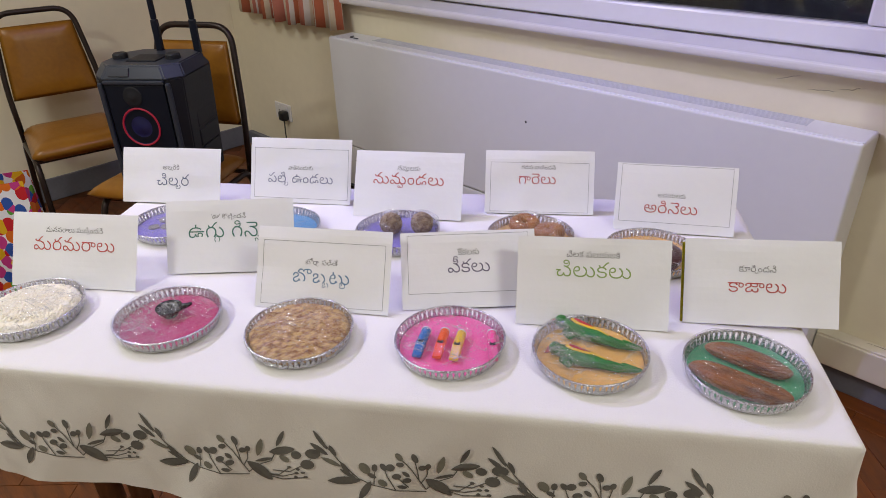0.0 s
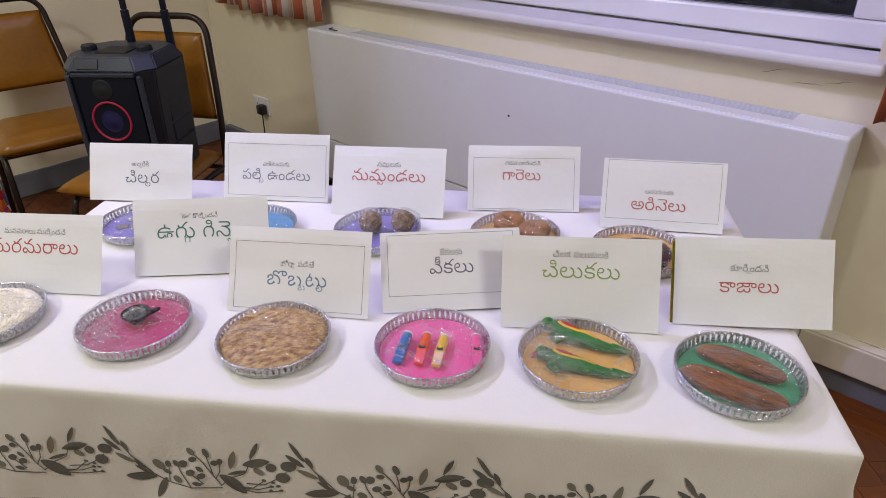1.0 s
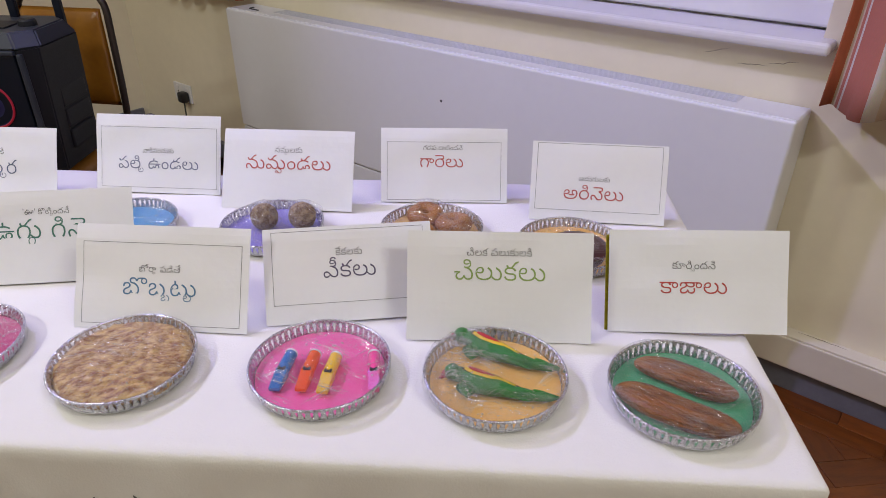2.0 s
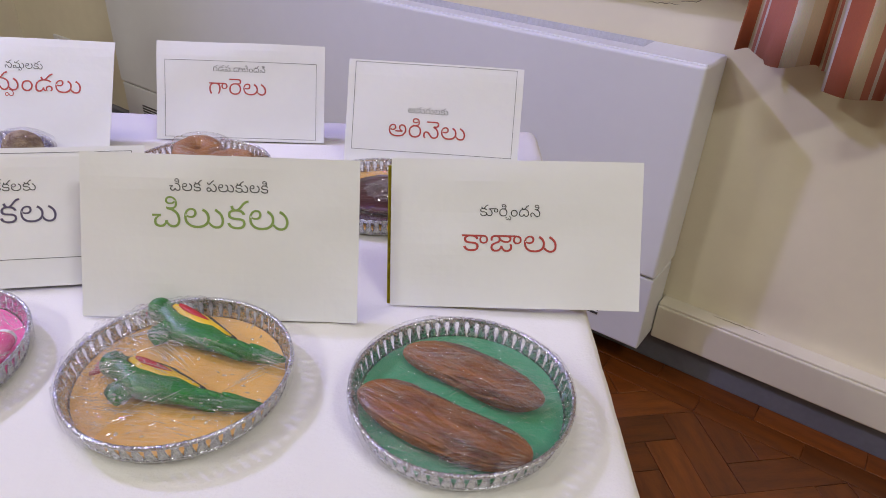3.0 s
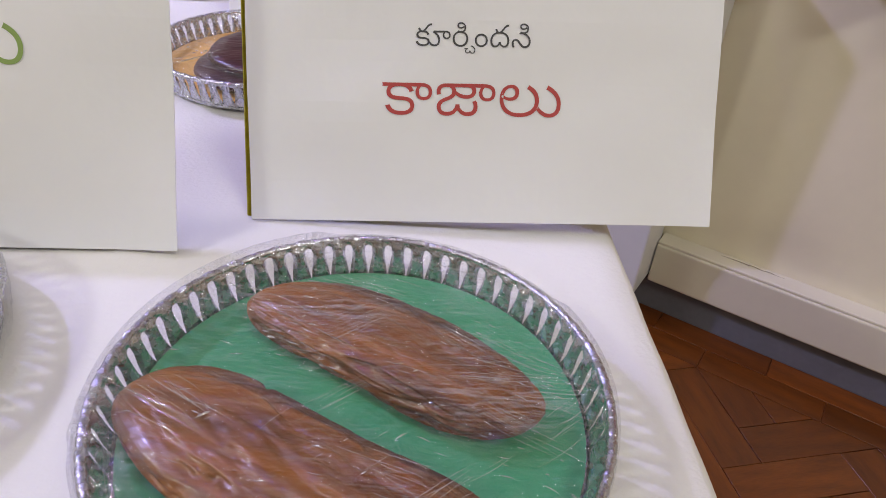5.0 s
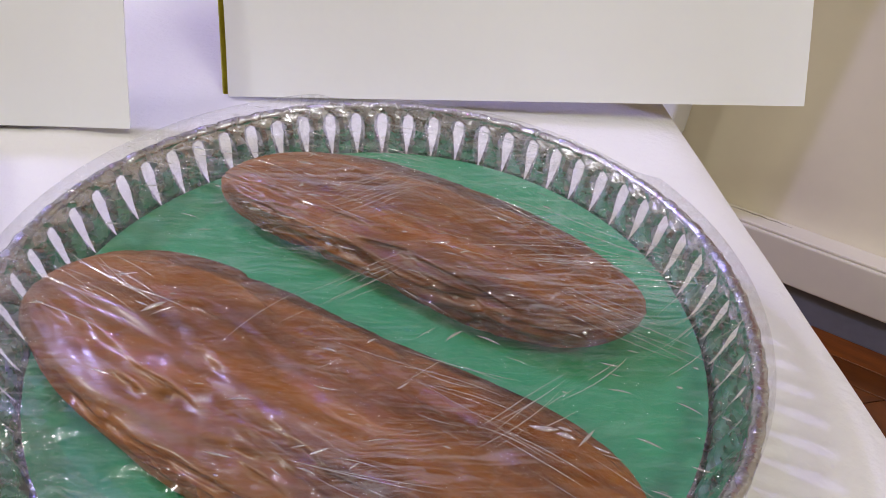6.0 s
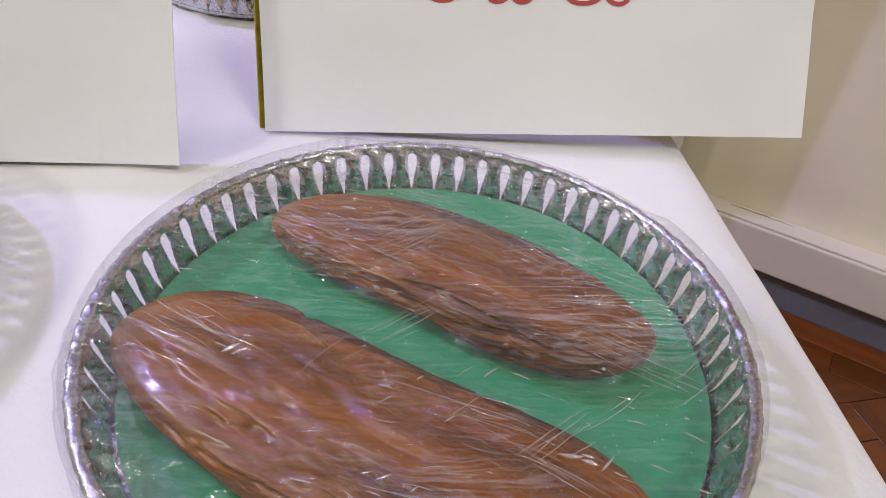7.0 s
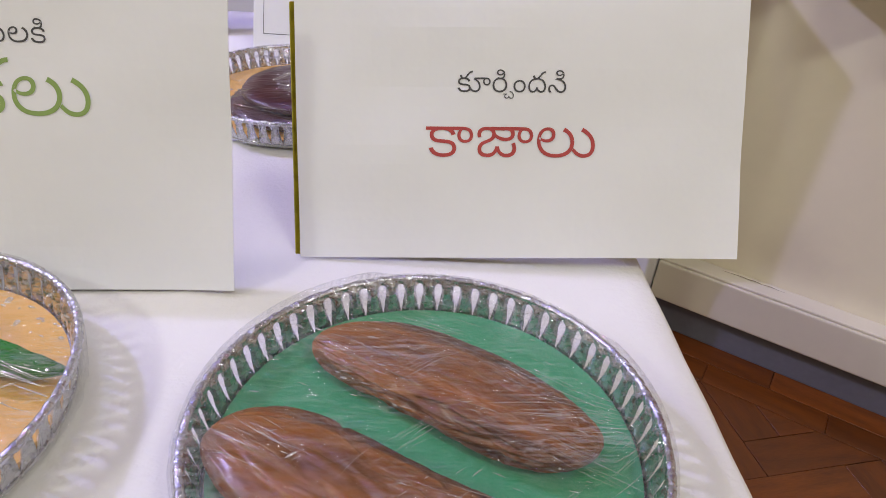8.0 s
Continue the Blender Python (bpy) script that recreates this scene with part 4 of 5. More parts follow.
# puffed rice
RICE = mat("puffed_rice", (0.95, 0.87, 0.64), 0.6, colour2=(0.96, 0.94, 0.84), scale=90)
verts, faces = [], []
rng = random.Random(5)
for g in range(2200):
    r, a = 0.070 * math.sqrt(rng.random()), rng.random() * math.tau
    z = 0.004 + 0.021 * max(0, 1 - (r / 0.076) ** 4) * (0.93 + 0.07 * rng.random())
    c = Vector((r * math.cos(a), r * math.sin(a), z))
    rot = Euler((rng.uniform(-0.6, 0.6), rng.uniform(-0.6, 0.6), rng.random() * math.tau)).to_matrix()
    ln, wd = rng.uniform(0.0026, 0.0042), rng.uniform(0.0013, 0.0019)
    base = len(verts)
    for u, w in ((-1, 0), (-0.5, 1), (0.5, 1), (1, 0)):
        for k in range(5 if w else 1):
            t = k / 5 * math.tau
            verts.append(c + rot @ Vector((u * ln, math.cos(t) * wd * w, math.sin(t) * wd * w)))
    for k in range(5):
        j = (k + 1) % 5
        faces += [(base, base + 1 + j, base + 1 + k), (base + 1 + k, base + 1 + j, base + 6 + j, base + 6 + k), (base + 6 + k, base + 6 + j, base + 11)]
me = bpy.data.meshes.new("puffed_rice")
me.from_pydata([tuple(v) for v in verts], [], faces)
me.materials.append(RICE)
for f in me.polygons:
    f.use_smooth = True
rice = new("puffed_rice", me)
rice.matrix_world = pose(*F1, FOOT)
tagged(rice, "heap of off-white puffed rice grains in a foil tray", "puffed rice", kind="stuff")
under = part("rice_bed", lathe([(0, 0.0243), (0.035, 0.0238), (0.058, 0.0190), (0.069, 0.009), (0.070, 0.003), (0, 0.003)], 40), RICE, rice, smooth=True)

# flat bread
BREAD = mat("flat_bread", (0.62, 0.41, 0.15), 0.5, colour2=(0.24, 0.095, 0.022), scale=120, fine=0.5, bump=0.9, bump_scale=170, stretch=(0.7, 1.3, 1), low=0.60, high=0.88)
bm = bmesh.new()
rows = []
for i in range(1, 51):
    r = 0.0735 * i / 50
    row = []
    for k in range(140):
        a = k / 140 * math.tau
        rr = r * (1 + 0.012 * math.sin(5 * a) * i / 50)
        x, y = rr * math.cos(a), rr * math.sin(a)
        warp = 0.010 * noise.noise(Vector((x * 30, y * 30, 9.0)))
        z = 0.0165 + 0.0034 * noise.noise(Vector((x * 35, y * 60, 1.0))) + 0.0055 * abs(noise.noise(Vector((x * 48 + warp * 60, (y + warp) * 115, 4.0)))) + 0.0018 * abs(noise.noise(Vector((x * 130, (y + warp) * 260, 2.0)))) - 0.010 * (i / 50) ** 14
        row.append(bm.verts.new((x, y, z)))
    rows.append(row)
bm.faces.new(rows[0])
low = [bm.verts.new((v.co.x * 0.93, v.co.y * 0.93, 0.004)) for v in rows[-1]]
rows.append(low)
for p, q in zip(rows, rows[1:]):
    for k in range(140):
        bm.faces.new((p[k], q[k], q[(k + 1) % 140], p[(k + 1) % 140]))
bm.faces.new(low[::-1])
bread = part("flat_bread", bm, BREAD, smooth=True)
bread.matrix_world = pose(*F3, FOOT, 0, 0, 25)
tagged(bread, "lumpy golden brown flat bread filling its tray", "flat bread")

# feeding bowl
BOWL = mat("dark_metal", (0.07, 0.07, 0.08), 0.25, metal=0.9, vary=0.4, scale=80)
bowl = thing("feeding_bowl", "small dark metal feeding bowl with a spout", "bowl", pose(-0.938, 0.140, FOOT + 0.0046, 0, 0, 20))
part("bowl_body", lathe([(0, 0.0), (0.009, 0.0), (0.011, 0.002), (0.0185, 0.011), (0.020, 0.0155), (0.0188, 0.0155), (0.0165, 0.011), (0.009, 0.0035), (0, 0.003)], 32), BOWL, bowl, smooth=True)
part("spout", tube([(0.015, 0, 0.012), (0.026, 0, 0.014), (0.034, 0.001, 0.0165)], [0.006, 0.004, 0.0024], 10), BOWL, bowl, smooth=True)
part("foot_ring", ring(0.0105, 0.001, 0.001, 28), BOWL, bowl)

# whistles
LOOP = mat("white_plastic", (0.8, 0.8, 0.8), 0.3)
HOLE = mat("whistle_mouth_shade", (0.02, 0.02, 0.03), 0.6)


def whistle(x, y, turn, colour, word):
    m = mat(word + "_plastic", colour, 0.22, vary=0.06, scale=40, coat=0.3)
    w = thing("whistle", word + " plastic whistle with a white end cap, lying flat", "whistle", pose(x, y, FOOT + 0.0049, 0, 0, turn), group="toy whistles in the pink tray")
    bm = tube([(0, -0.004, 0.0073), (0, 0.010, 0.0073), (0, 0.020, 0.0073), (0, 0.026, 0.0073)], [0.0072, 0.0072, 0.0070, 0.0068], 18)
    part("barrel", bm, m, w, smooth=False)
    bm = bmesh.new()
    vs = []
    for yy, hw, z0, z1 in ((-0.003, 0.0066, 0.001, 0.0128), (-0.016, 0.0064, 0.0016, 0.0100), (-0.031, 0.0062, 0.0028, 0.0070)):
        vs.append([bm.verts.new(p) for p in ((-hw, yy, z0), (hw, yy, z0), (hw, yy, z1), (-hw, yy, z1))])
    for p, q in zip(vs, vs[1:]):
        for k in range(4):
            bm.faces.new((p[k], q[k], q[(k + 1) % 4], p[(k + 1) % 4]))
    bm.faces.new(vs[0])
    bm.faces.new(vs[-1][::-1])
    bmesh.ops.bevel(bm, geom=bm.edges[:], offset=0.0008, segments=2, affect="EDGES")
    part("mouthpiece", bm, m, w)
    # solid block on the barrel, coloured as the shade in the hole
    part("sound_hole", box(-0.0042, 0.0042, -0.0065, -0.0015, 0.0120, 0.0142, 0.0008), HOLE, w, "sound hole with its shade coloured dark")
    part("end_cap", tube([(0, 0.026, 0.0073), (0, 0.0285, 0.0073), (0, 0.030, 0.0073)], [0.0074, 0.0072, 0.005], 18), LOOP, w, "white plastic end cap")
    return w


whistle(-0.538, 0.112, -4, (0.02, 0.17, 0.50), "blue")
whistle(-0.5105, 0.113, -3, (0.90, 0.10, 0.0), "orange")
whistle(-0.4865, 0.111, -4, (0.85, 0.55, 0.05), "yellow")
whistle(-0.4385, 0.1170, 8, (0.85, 0.10, 0.33), "pink")

# parrots
P_GREEN = mat("parrot_green", (0.025, 0.21, 0.025), 0.28, colour2=(0.015, 0.12, 0.02), scale=70, bump=0.35, bump_scale=220, stretch=(0.6, 2, 2))
P_YELLOW, P_RED, P_BLACK = mat("parrot_yellow", (0.75, 0.50, 0.02), 0.4), mat("parrot_red", (0.45, 0.02, 0.03), 0.4), mat("parrot_black", (0.02, 0.02, 0.02), 0.5)


def parrot(x, y, turn, scale):
    """A flat clay parrot lying on its side: head, body, folded wing bands and a long tail along +x."""
    bm = bmesh.new()
    spine = [(-0.054, 0.010, 0.004), (-0.048, 0.012, 0.010), (-0.038, 0.010, 0.0115), (-0.030, 0.004, 0.0125), (-0.016, 0.000, 0.0165), (0.002, -0.002, 0.0150), (0.018, -0.005, 0.0105), (0.030, -0.008, 0.0072), (0.050, -0.009, 0.0062), (0.070, -0.008, 0.0052), (0.080, -0.006, 0.0020)]
    rows, m = [], 20
    for px, py, r in spine:
        row = []
        for k in range(m):
            t = k / m * math.tau
            f = 1 + 0.08 * noise.noise(Vector((px * 120, math.cos(t) * 2, math.sin(t) * 2)))
            row.append(bm.verts.new((px, py + math.cos(t) * r * f, 0.0085 + math.sin(t) * min(r, 0.0085) * f)))
        rows.append(row)
    for p, q in zip(rows, rows[1:]):
        for k in range(m):
            bm.faces.new((p[k], q[k], q[(k + 1) % m], p[(k + 1) % m]))
    bm.faces.new(rows[0])
    bm.faces.new(rows[-1][::-1])

    def blade(x0, y0, x1, y1, w, z, slot):
        a, b = Vector((x0, y0, z)), Vector((x1, y1, z - 0.004))
        d = (b - a).normalized()
        o = Vector((-d.y, d.x, 0))
        loops = []
        for f, ww in ((0, 0.35), (0.2, 0.9), (0.5, 1.0), (0.8, 0.55), (1, 0.08)):
            c = a.lerp(b, f)
            loops.append([bm.verts.new(c + o * s * w * ww / 2 + Vector((0, 0, h))) for s, h in ((-1, -0.001), (-0.6, 0.0016), (0.6, 0.0016), (1, -0.001))])
        for p, q in zip(loops, loops[1:]):
            for k in range(4):
                bm.faces.new((p[k], q[k], q[(k + 1) % 4], p[(k + 1) % 4])).material_index = slot
        bm.faces.new(loops[0]).material_index = slot
        bm.faces.new(loops[-1][::-1]).material_index = slot

    blade(-0.037, 0.0135, 0.034, -0.0015, 0.0190, 0.0156, 3)
    blade(-0.034, 0.0132, 0.029, -0.0010, 0.0150, 0.0170, 1)
    blade(-0.029, 0.0140, 0.004, 0.0075, 0.0075, 0.0186, 2)
    blade(0.006, -0.012, 0.030, -0.014, 0.010, 0.012, 0)
    blade(-0.030, -0.002, -0.024, -0.026, 0.026, 0.012, 0)
    blade(-0.053, 0.010, -0.064, 0.002, 0.007, 0.0095, 2)
    for cx, cy, cz, r in ((-0.049, 0.0125, 0.0095, 0.0105), (-0.058, 0.0095, 0.0080, 0.0045)):
        geo = bmesh.ops.create_icosphere(bm, subdivisions=3, radius=r, matrix=Matrix.Translation((cx, cy, cz)))
        if r < 0.006:
            for v in geo["verts"]:
                for f in v.link_faces:
                    f.material_index = 2
    for k in range(6):
        blade(-0.030 + k * 0.010, -0.006 - 0.001 * k, -0.012 + k * 0.012, -0.013 - 0.0008 * k, 0.0085, 0.0150 - 0.0008 * k, 0)
    for k in range(4):
        blade(0.020 + k * 0.010, -0.0085 + 0.002 * (k % 2), 0.048 + k * 0.008, -0.009 + 0.003 * (k % 2), 0.006, 0.0150, 0)
    ob = part("toy_parrot", bm, [P_GREEN, P_YELLOW, P_RED, P_BLACK], smooth=True)
    ob.matrix_world = pose(x, y, FOOT + 0.005, 0, 0, turn) @ Matrix.Scale(scale, 4)
    return tagged(ob, "green clay parrot with yellow and red wing bands, lying flat", "toy parrot", "toy parrots in the peach tray")


parrot(-0.3037, 0.1600, -17, 0.93)
parrot(-0.3097, 0.1020, -8, 0.90)

# coins
COIN = mat("coin_metal", (0.55, 0.53, 0.50), 0.3, metal=1.0, vary=0.3, scale=200)
for k, (dx, dy, r, z) in enumerate(((-0.03, 0.02, 0.0125, 0), (0.004, 0.028, 0.011, 0), (0.030, 0.018, 0.0125, 0), (-0.012, -0.006, 0.012, 0), (0.018, -0.008, 0.0105, 0), (0.040, -0.014, 0.012, 0), (-0.004, 0.012, 0.0115, 0.0021), (0.024, 0.004, 0.012, 0.0021), (-0.036, -0.014, 0.0105, 0))):
    c = part("coin", lathe([(0, 0.0017), (r * 0.86, 0.0017), (r * 0.88, 0.0020), (r, 0.0020), (r, 0), (0, 0)], 28), COIN)
    c.matrix_world = pose(B1[0] + dx, B1[1] + dy, FOOT + 0.0047 + z, 0, 0, k * 40)
    tagged(c, "silver coin lying in a foil tray", "coin", "coins in the violet tray")

# sesame balls
SESAME = mat("sesame_ball", (0.15, 0.085, 0.045), 0.7, colour2=(0.42, 0.31, 0.18), scale=160, low=0.6, high=0.95, bump=0.5, bump_scale=200)
for k, (dx, dy) in enumerate(((-0.014, 0.008), (0.043, 0.016))):
    bm = bmesh.new()
    bmesh.ops.create_icosphere(bm, subdivisions=5, radius=0.0210)
    for v in bm.verts:
        v.co *= 1 + 0.04 * noise.noise(v.co * 70 + Vector((k, 0, 0))) + 0.05 * max(0, noise.noise(v.co * 520))
        v.co.z = max(v.co.z, -0.0180)
    b = part("sesame_ball", bm, SESAME, smooth=True)
    b.matrix_world = pose(B3[0] + dx, B3[1] + dy, FOOT + 0.0048 + 0.0180)
    tagged(b, "round brown sesame ball with a seeded crust", "sesame ball", "sesame balls in the violet tray")

# fritters
FRITTER = mat("fried_fritter", (0.48, 0.22, 0.05), 0.5, colour2=(0.20, 0.065, 0.018), scale=70, fine=0.5, bump=0.6, bump_scale=140)
for k, (dx, dy, dz, tilt) in enumerate(((-0.012, 0.030, 0.004, 8), (0.034, 0.004, 0.003, -6), (-0.020, -0.026, 0, 0))):
    bm = bmesh.new()
    n, m = 44, 20
    rows = []
    for i in range(n):
        a = i / n * math.tau
        row = []
        for j in range(m):
            t = j / m * math.tau
            f = 1 + 0.10 * noise.noise(Vector((math.cos(a) * 3 + k * 5, math.sin(a) * 3, t))) + 0.06 * noise.noise(Vector((math.cos(a) * 9, math.sin(a) * 9, math.cos(t) * 5 + k)))
            r = 0.0165 + math.cos(t) * 0.0125 * f
            row.append(bm.verts.new((r * math.cos(a), r * math.sin(a), 0.0115 + math.sin(t) * 0.0115 * f)))
        rows.append(row)
    for i in range(n):
        p, q = rows[i], rows[(i + 1) % n]
        for j in range(m):
            bm.faces.new((p[j], q[j], q[(j + 1) % m], p[(j + 1) % m]))
    f = part("fritter", bm, FRITTER, smooth=True)
    f.matrix_world = pose(B4[0] + dx, B4[1] + dy, FOOT + 0.005 + dz, tilt, 0, 30 * k)
    tagged(f, "golden brown ring-shaped fried fritter", "fritter", "fritters in the amber tray")

# flat dark sweets
DARK = mat("dark_sweet", (0.085, 0.025, 0.022), 0.3, colour2=(0.035, 0.012, 0.012), scale=60, bump=0.4, bump_scale=120, stretch=(0.5, 2, 1))
for k, (dx, dy, dz) in enumerate(((0.0, -0.020, 0), (0.008, -0.012, 0.0075))):
    bm = lathe([(0, 0.0075), (0.034, 0.0078), (0.044, 0.006), (0.046, 0.0035), (0.043, 0.001), (0, 0.0)], 40)
    for v in bm.verts:
        v.co.z = max(0, v.co.z + 0.0004 * noise.noise(v.co * 90 + Vector((0, 0, k * 3))))
    s = part("flat_sweet", bm, DARK, smooth=True)
    s.matrix_world = pose(B5[0] + dx, B5[1] + dy, FOOT + 0.005 + dz)
    tagged(s, "dark brown flat round fried sweet in a stack", "flat sweet", "flat sweets in the peach tray")

# ---- chairs ----
VINYL = mat("ochre_vinyl", (0.31, 0.132, 0.011), 0.30, colour2=(0.20, 0.080, 0.008), scale=6, bump=0.15, bump_scale=120)
BRONZE = mat("bronze_frame", (0.040, 0.028, 0.024), 0.35, metal=0.5, vary=0.3, scale=20)


def cushion(w0, w1, d0, d1, thick, n=20):
    """A padded slab between rounded edges; w0, w1: width at the two ends, along d."""
    bm = bmesh.new()
    rows = []
    for i in range(n + 1):
        u = i / n
        w = w0 + (w1 - w0) * u
        row = []
        for j in range(n + 1):
            v = j / n
            e = min(u, 1 - u, v, 1 - v) * 2
            puff = (1 - (1 - min(1, e * 2.2)) ** 2.4)
            row.append((Vector(((v - 0.5) * w, d0 + (d1 - d0) * u, 0)), puff))
        rows.append(row)
    top = [[bm.verts.new(p + Vector((0, 0, thick * (0.5 + 0.5 * f)))) for p, f in row] for row in rows]
    low = [[bm.verts.new(p + Vector((0, 0, thick * 0.5 * (1 - f)))) for p, f in row] for row in rows]
    for i in range(n):
        for j in range(n):
            bm.faces.new((top[i][j], top[i][j + 1], top[i + 1][j + 1], top[i + 1][j]))
            bm.faces.new((low[i][j], low[i + 1][j], low[i + 1][j + 1], low[i][j + 1]))
    for k in range(n):
        bm.faces.new((top[0][k], low[0][k], low[0][k + 1], top[0][k + 1]))
        bm.faces.new((top[n][k], top[n][k + 1], low[n][k + 1], low[n][k]))
        bm.faces.new((top[k][0], top[k + 1][0], low[k + 1][0], low[k][0]))
        bm.faces.new((top[k][n], low[k][n], low[k + 1][n], top[k + 1][n]))
    bmesh.ops.remove_doubles(bm, verts=bm.verts, dist=1e-5)
    return bm


def banquet_chair():
    """Faces -y; the origin is on the floor under the seat's middle."""
    c = thing("banquet_chair", "ochre vinyl banquet chair with a dark bronze tube frame", "chair", group="banquet chairs by the wall")
    part("seat", cushion(0.41, 0.36, -0.21, 0.20, 0.085), VINYL, c, "padded ochre vinyl seat", smooth=True).matrix_local = pose(0, 0, 0.375)
    part("backrest", cushion(0.345, 0.285, 0, 0.30, 0.035), VINYL, c, "padded ochre vinyl backrest", smooth=True).matrix_local = pose(0, 0.235, 0.545, 81)
    arch = rounded_path([(-0.185, 0.20, 0.37), (-0.185, 0.225, 0.60), (-0.150, 0.287, 0.895), (0.150, 0.287, 0.895), (0.185, 0.225, 0.60), (0.185, 0.20, 0.37)], 0.075, 8)
    part("back_frame", tube(arch, 0.0115, 10), BRONZE, c, smooth=True)
    for s in (-1, 1):
        side = rounded_path([(s * 0.205, 0.245, 0.0), (s * 0.188, 0.19, 0.378), (s * 0.192, -0.16, 0.378), (s * 0.205, -0.235, 0.0)], 0.06, 6)
        part("leg_frame", tube(side, 0.0115, 10), BRONZE, c, smooth=True)
    part("seat_rail", tube([(-0.19, -0.15, 0.381), (0.19, -0.15, 0.381)], 0.009, 8), BRONZE, c)
    part("seat_rail", tube([(-0.187, 0.17, 0.381), (0.187, 0.17, 0.381)], 0.009, 8), BRONZE, c)
    return c


chair = banquet_chair()
chair.matrix_world = WALL @ pose(-2.71, -0.918, 0, 0, 0, 82)
second = copy_thing(chair, WALL @ pose(-1.935, -0.850, 0, 0, 0, 30))

# ---- loudspeaker on the chair ----
SPK = mat("speaker_plastic", (0.014, 0.016, 0.022), 0.5, vary=0.2, scale=20, bump=0.12, bump_scale=300, spec=0.3)
SPK_BLUE = mat("speaker_trim", (0.030, 0.037, 0.056), 0.40, vary=0.15, scale=20, spec=0.4)
MESH = mat("speaker_mesh", (0.005, 0.009, 0.022), 0.45, vary=0.5, scale=500, spec=0.25)
RING = bpy.data.materials.new("red_ring_light")
RING.use_nodes = True
rb = RING.node_tree.nodes["Principled BSDF"]
rb.inputs["Base Color"].default_value, rb.inputs["Emission Color"].default_value, rb.inputs["Emission Strength"].default_value = (0.25, 0.01, 0.03, 1), (0.9, 0.02, 0.07, 1), 0.10
# the blue light on the cone is put into its base colour
CONE = mat("cone_blue_glow", (0.012, 0.016, 0.10), 0.3, vary=0.6, scale=30)
SCREEN = mat("dark_display", (0.03, 0.035, 0.05), 0.34)
SW, SD, SH = 0.292, 0.275, 0.395
speaker = thing("trolley_speaker", "dark grey trolley loudspeaker with red ring, standing on a chair", "loudspeaker", WALL @ pose(-1.870, -0.860, 0.4595, 0, 0, 38))


def chamfer_block(w0, w1, d0, d1, z0, z1, cut):
    """An eight-sided block that widens from foot to head."""
    bm = bmesh.new()
    loops = []
    for w, d, z in ((w0, d0, z0), (w1, d1, z1)):
        c = cut
        loops.append([bm.verts.new((x, y, z)) for x, y in ((-w / 2 + c, -d / 2), (w / 2 - c, -d / 2), (w / 2, -d / 2 + c), (w / 2, d / 2 - c), (w / 2 - c, d / 2), (-w / 2 + c, d / 2), (-w / 2, d / 2 - c), (-w / 2, -d / 2 + c))])
    for k in range(8):
        bm.faces.new((loops[0][k], loops[0][(k + 1) % 8], loops[1][(k + 1) % 8], loops[1][k]))
    bm.faces.new(loops[0][::-1])
    bm.faces.new(loops[1])
    bmesh.ops.bevel(bm, geom=bm.edges[:], offset=0.004, segments=2, affect="EDGES")
    return bm


part("body", chamfer_block(0.262, SW, SD - 0.012, SD - 0.01, 0, SH - 0.039, 0.032), SPK, speaker)
head = part("head_block", chamfer_block(SW + 0.010, SW - 0.03, SD + 0.004, SD - 0.04, SH - 0.040, SH, 0.045), SPK_BLUE, speaker, "blue-grey chamfered head")
speaker_grille = part("grille", box(-0.098, 0.098, -0.1400, -0.1300, 0.03, SH - 0.056, 0.003, 2), MESH, speaker, "fine black metal grille")
for s in (-1, 1):
    part("side_trim", box(s * 0.112 - 0.008, s * 0.112 + 0.008, -0.1440, -0.1300, 0.02, SH - 0.050, 0.005), SPK_BLUE, speaker)
part("top_trim", box(-0.10, 0.10, -0.1440, -0.1300, SH - 0.056, SH - 0.042, 0.004), SPK_BLUE, speaker)
part("woofer_cone", lathe([(0.0, 0.004), (0.02, 0.003), (0.052, -0.004), (0.056, 0.001), (0.058, 0.0)], 40), CONE, speaker_grille, "dark cone, blue glow put into its colour", smooth=True).matrix_local = pose(-0.006, -0.1402, 0.205, 90)
part("ring_light", ring(0.060, 0, 0.0030, 60), RING, speaker_grille, "red glowing ring").matrix_local = pose(-0.006, -0.1415, 0.205, 90)
part("tweeter", lathe([(0, 0.006), (0.012, 0.004), (0.024, 0.0), (0.03, 0.002), (0.032, 0)], 32), SPK, speaker_grille, smooth=True).matrix_local = pose(-0.012, -0.1402, 0.302, 90)
part("display", box(-0.034, 0.034, -0.0035, 0.0015, -0.014, 0.014, 0.002), SCREEN, head, "small dark glossy display").matrix_local = pose(-0.045, -0.1290, SH - 0.020, -28)
for k in range(4):
    part("side_rib", box(0.128, 0.141, -0.05, 0.085, 0.05 + k * 0.062, 0.106 + k * 0.062, 0.004), SPK, speaker)
part("side_grip", box(0.132, 0.143, -0.04, 0.07, 0.30, 0.345, 0.006), MESH, speaker, "recessed carrying grip")
for kx in (-0.095, 0.085):
    part("knob", lathe([(0.024, 0), (0.023, 0.014), (0.019, 0.018), (0, 0.018)], 24), SPK, head).matrix_local = pose(kx, -0.02, SH - 0.001)
part("control_panel", box(-0.05, 0.05, -0.07, 0.02, SH - 0.002, SH + 0.004, 0.002), SPK, speaker)
for s in (-1, 1):
    hx = 0.048 + s * 0.066
    part("handle_tube", box(hx - 0.0115, hx + 0.0115, 0.088, 0.106, SH - 0.03, SH + 0.10, 0.004), MESH, speaker, "black telescopic handle tube")
    part("handle_tube", box(hx - 0.009, hx + 0.009, 0.090, 0.104, SH + 0.10, SH + 0.36, 0.004), MESH, speaker, "black telescopic handle tube")
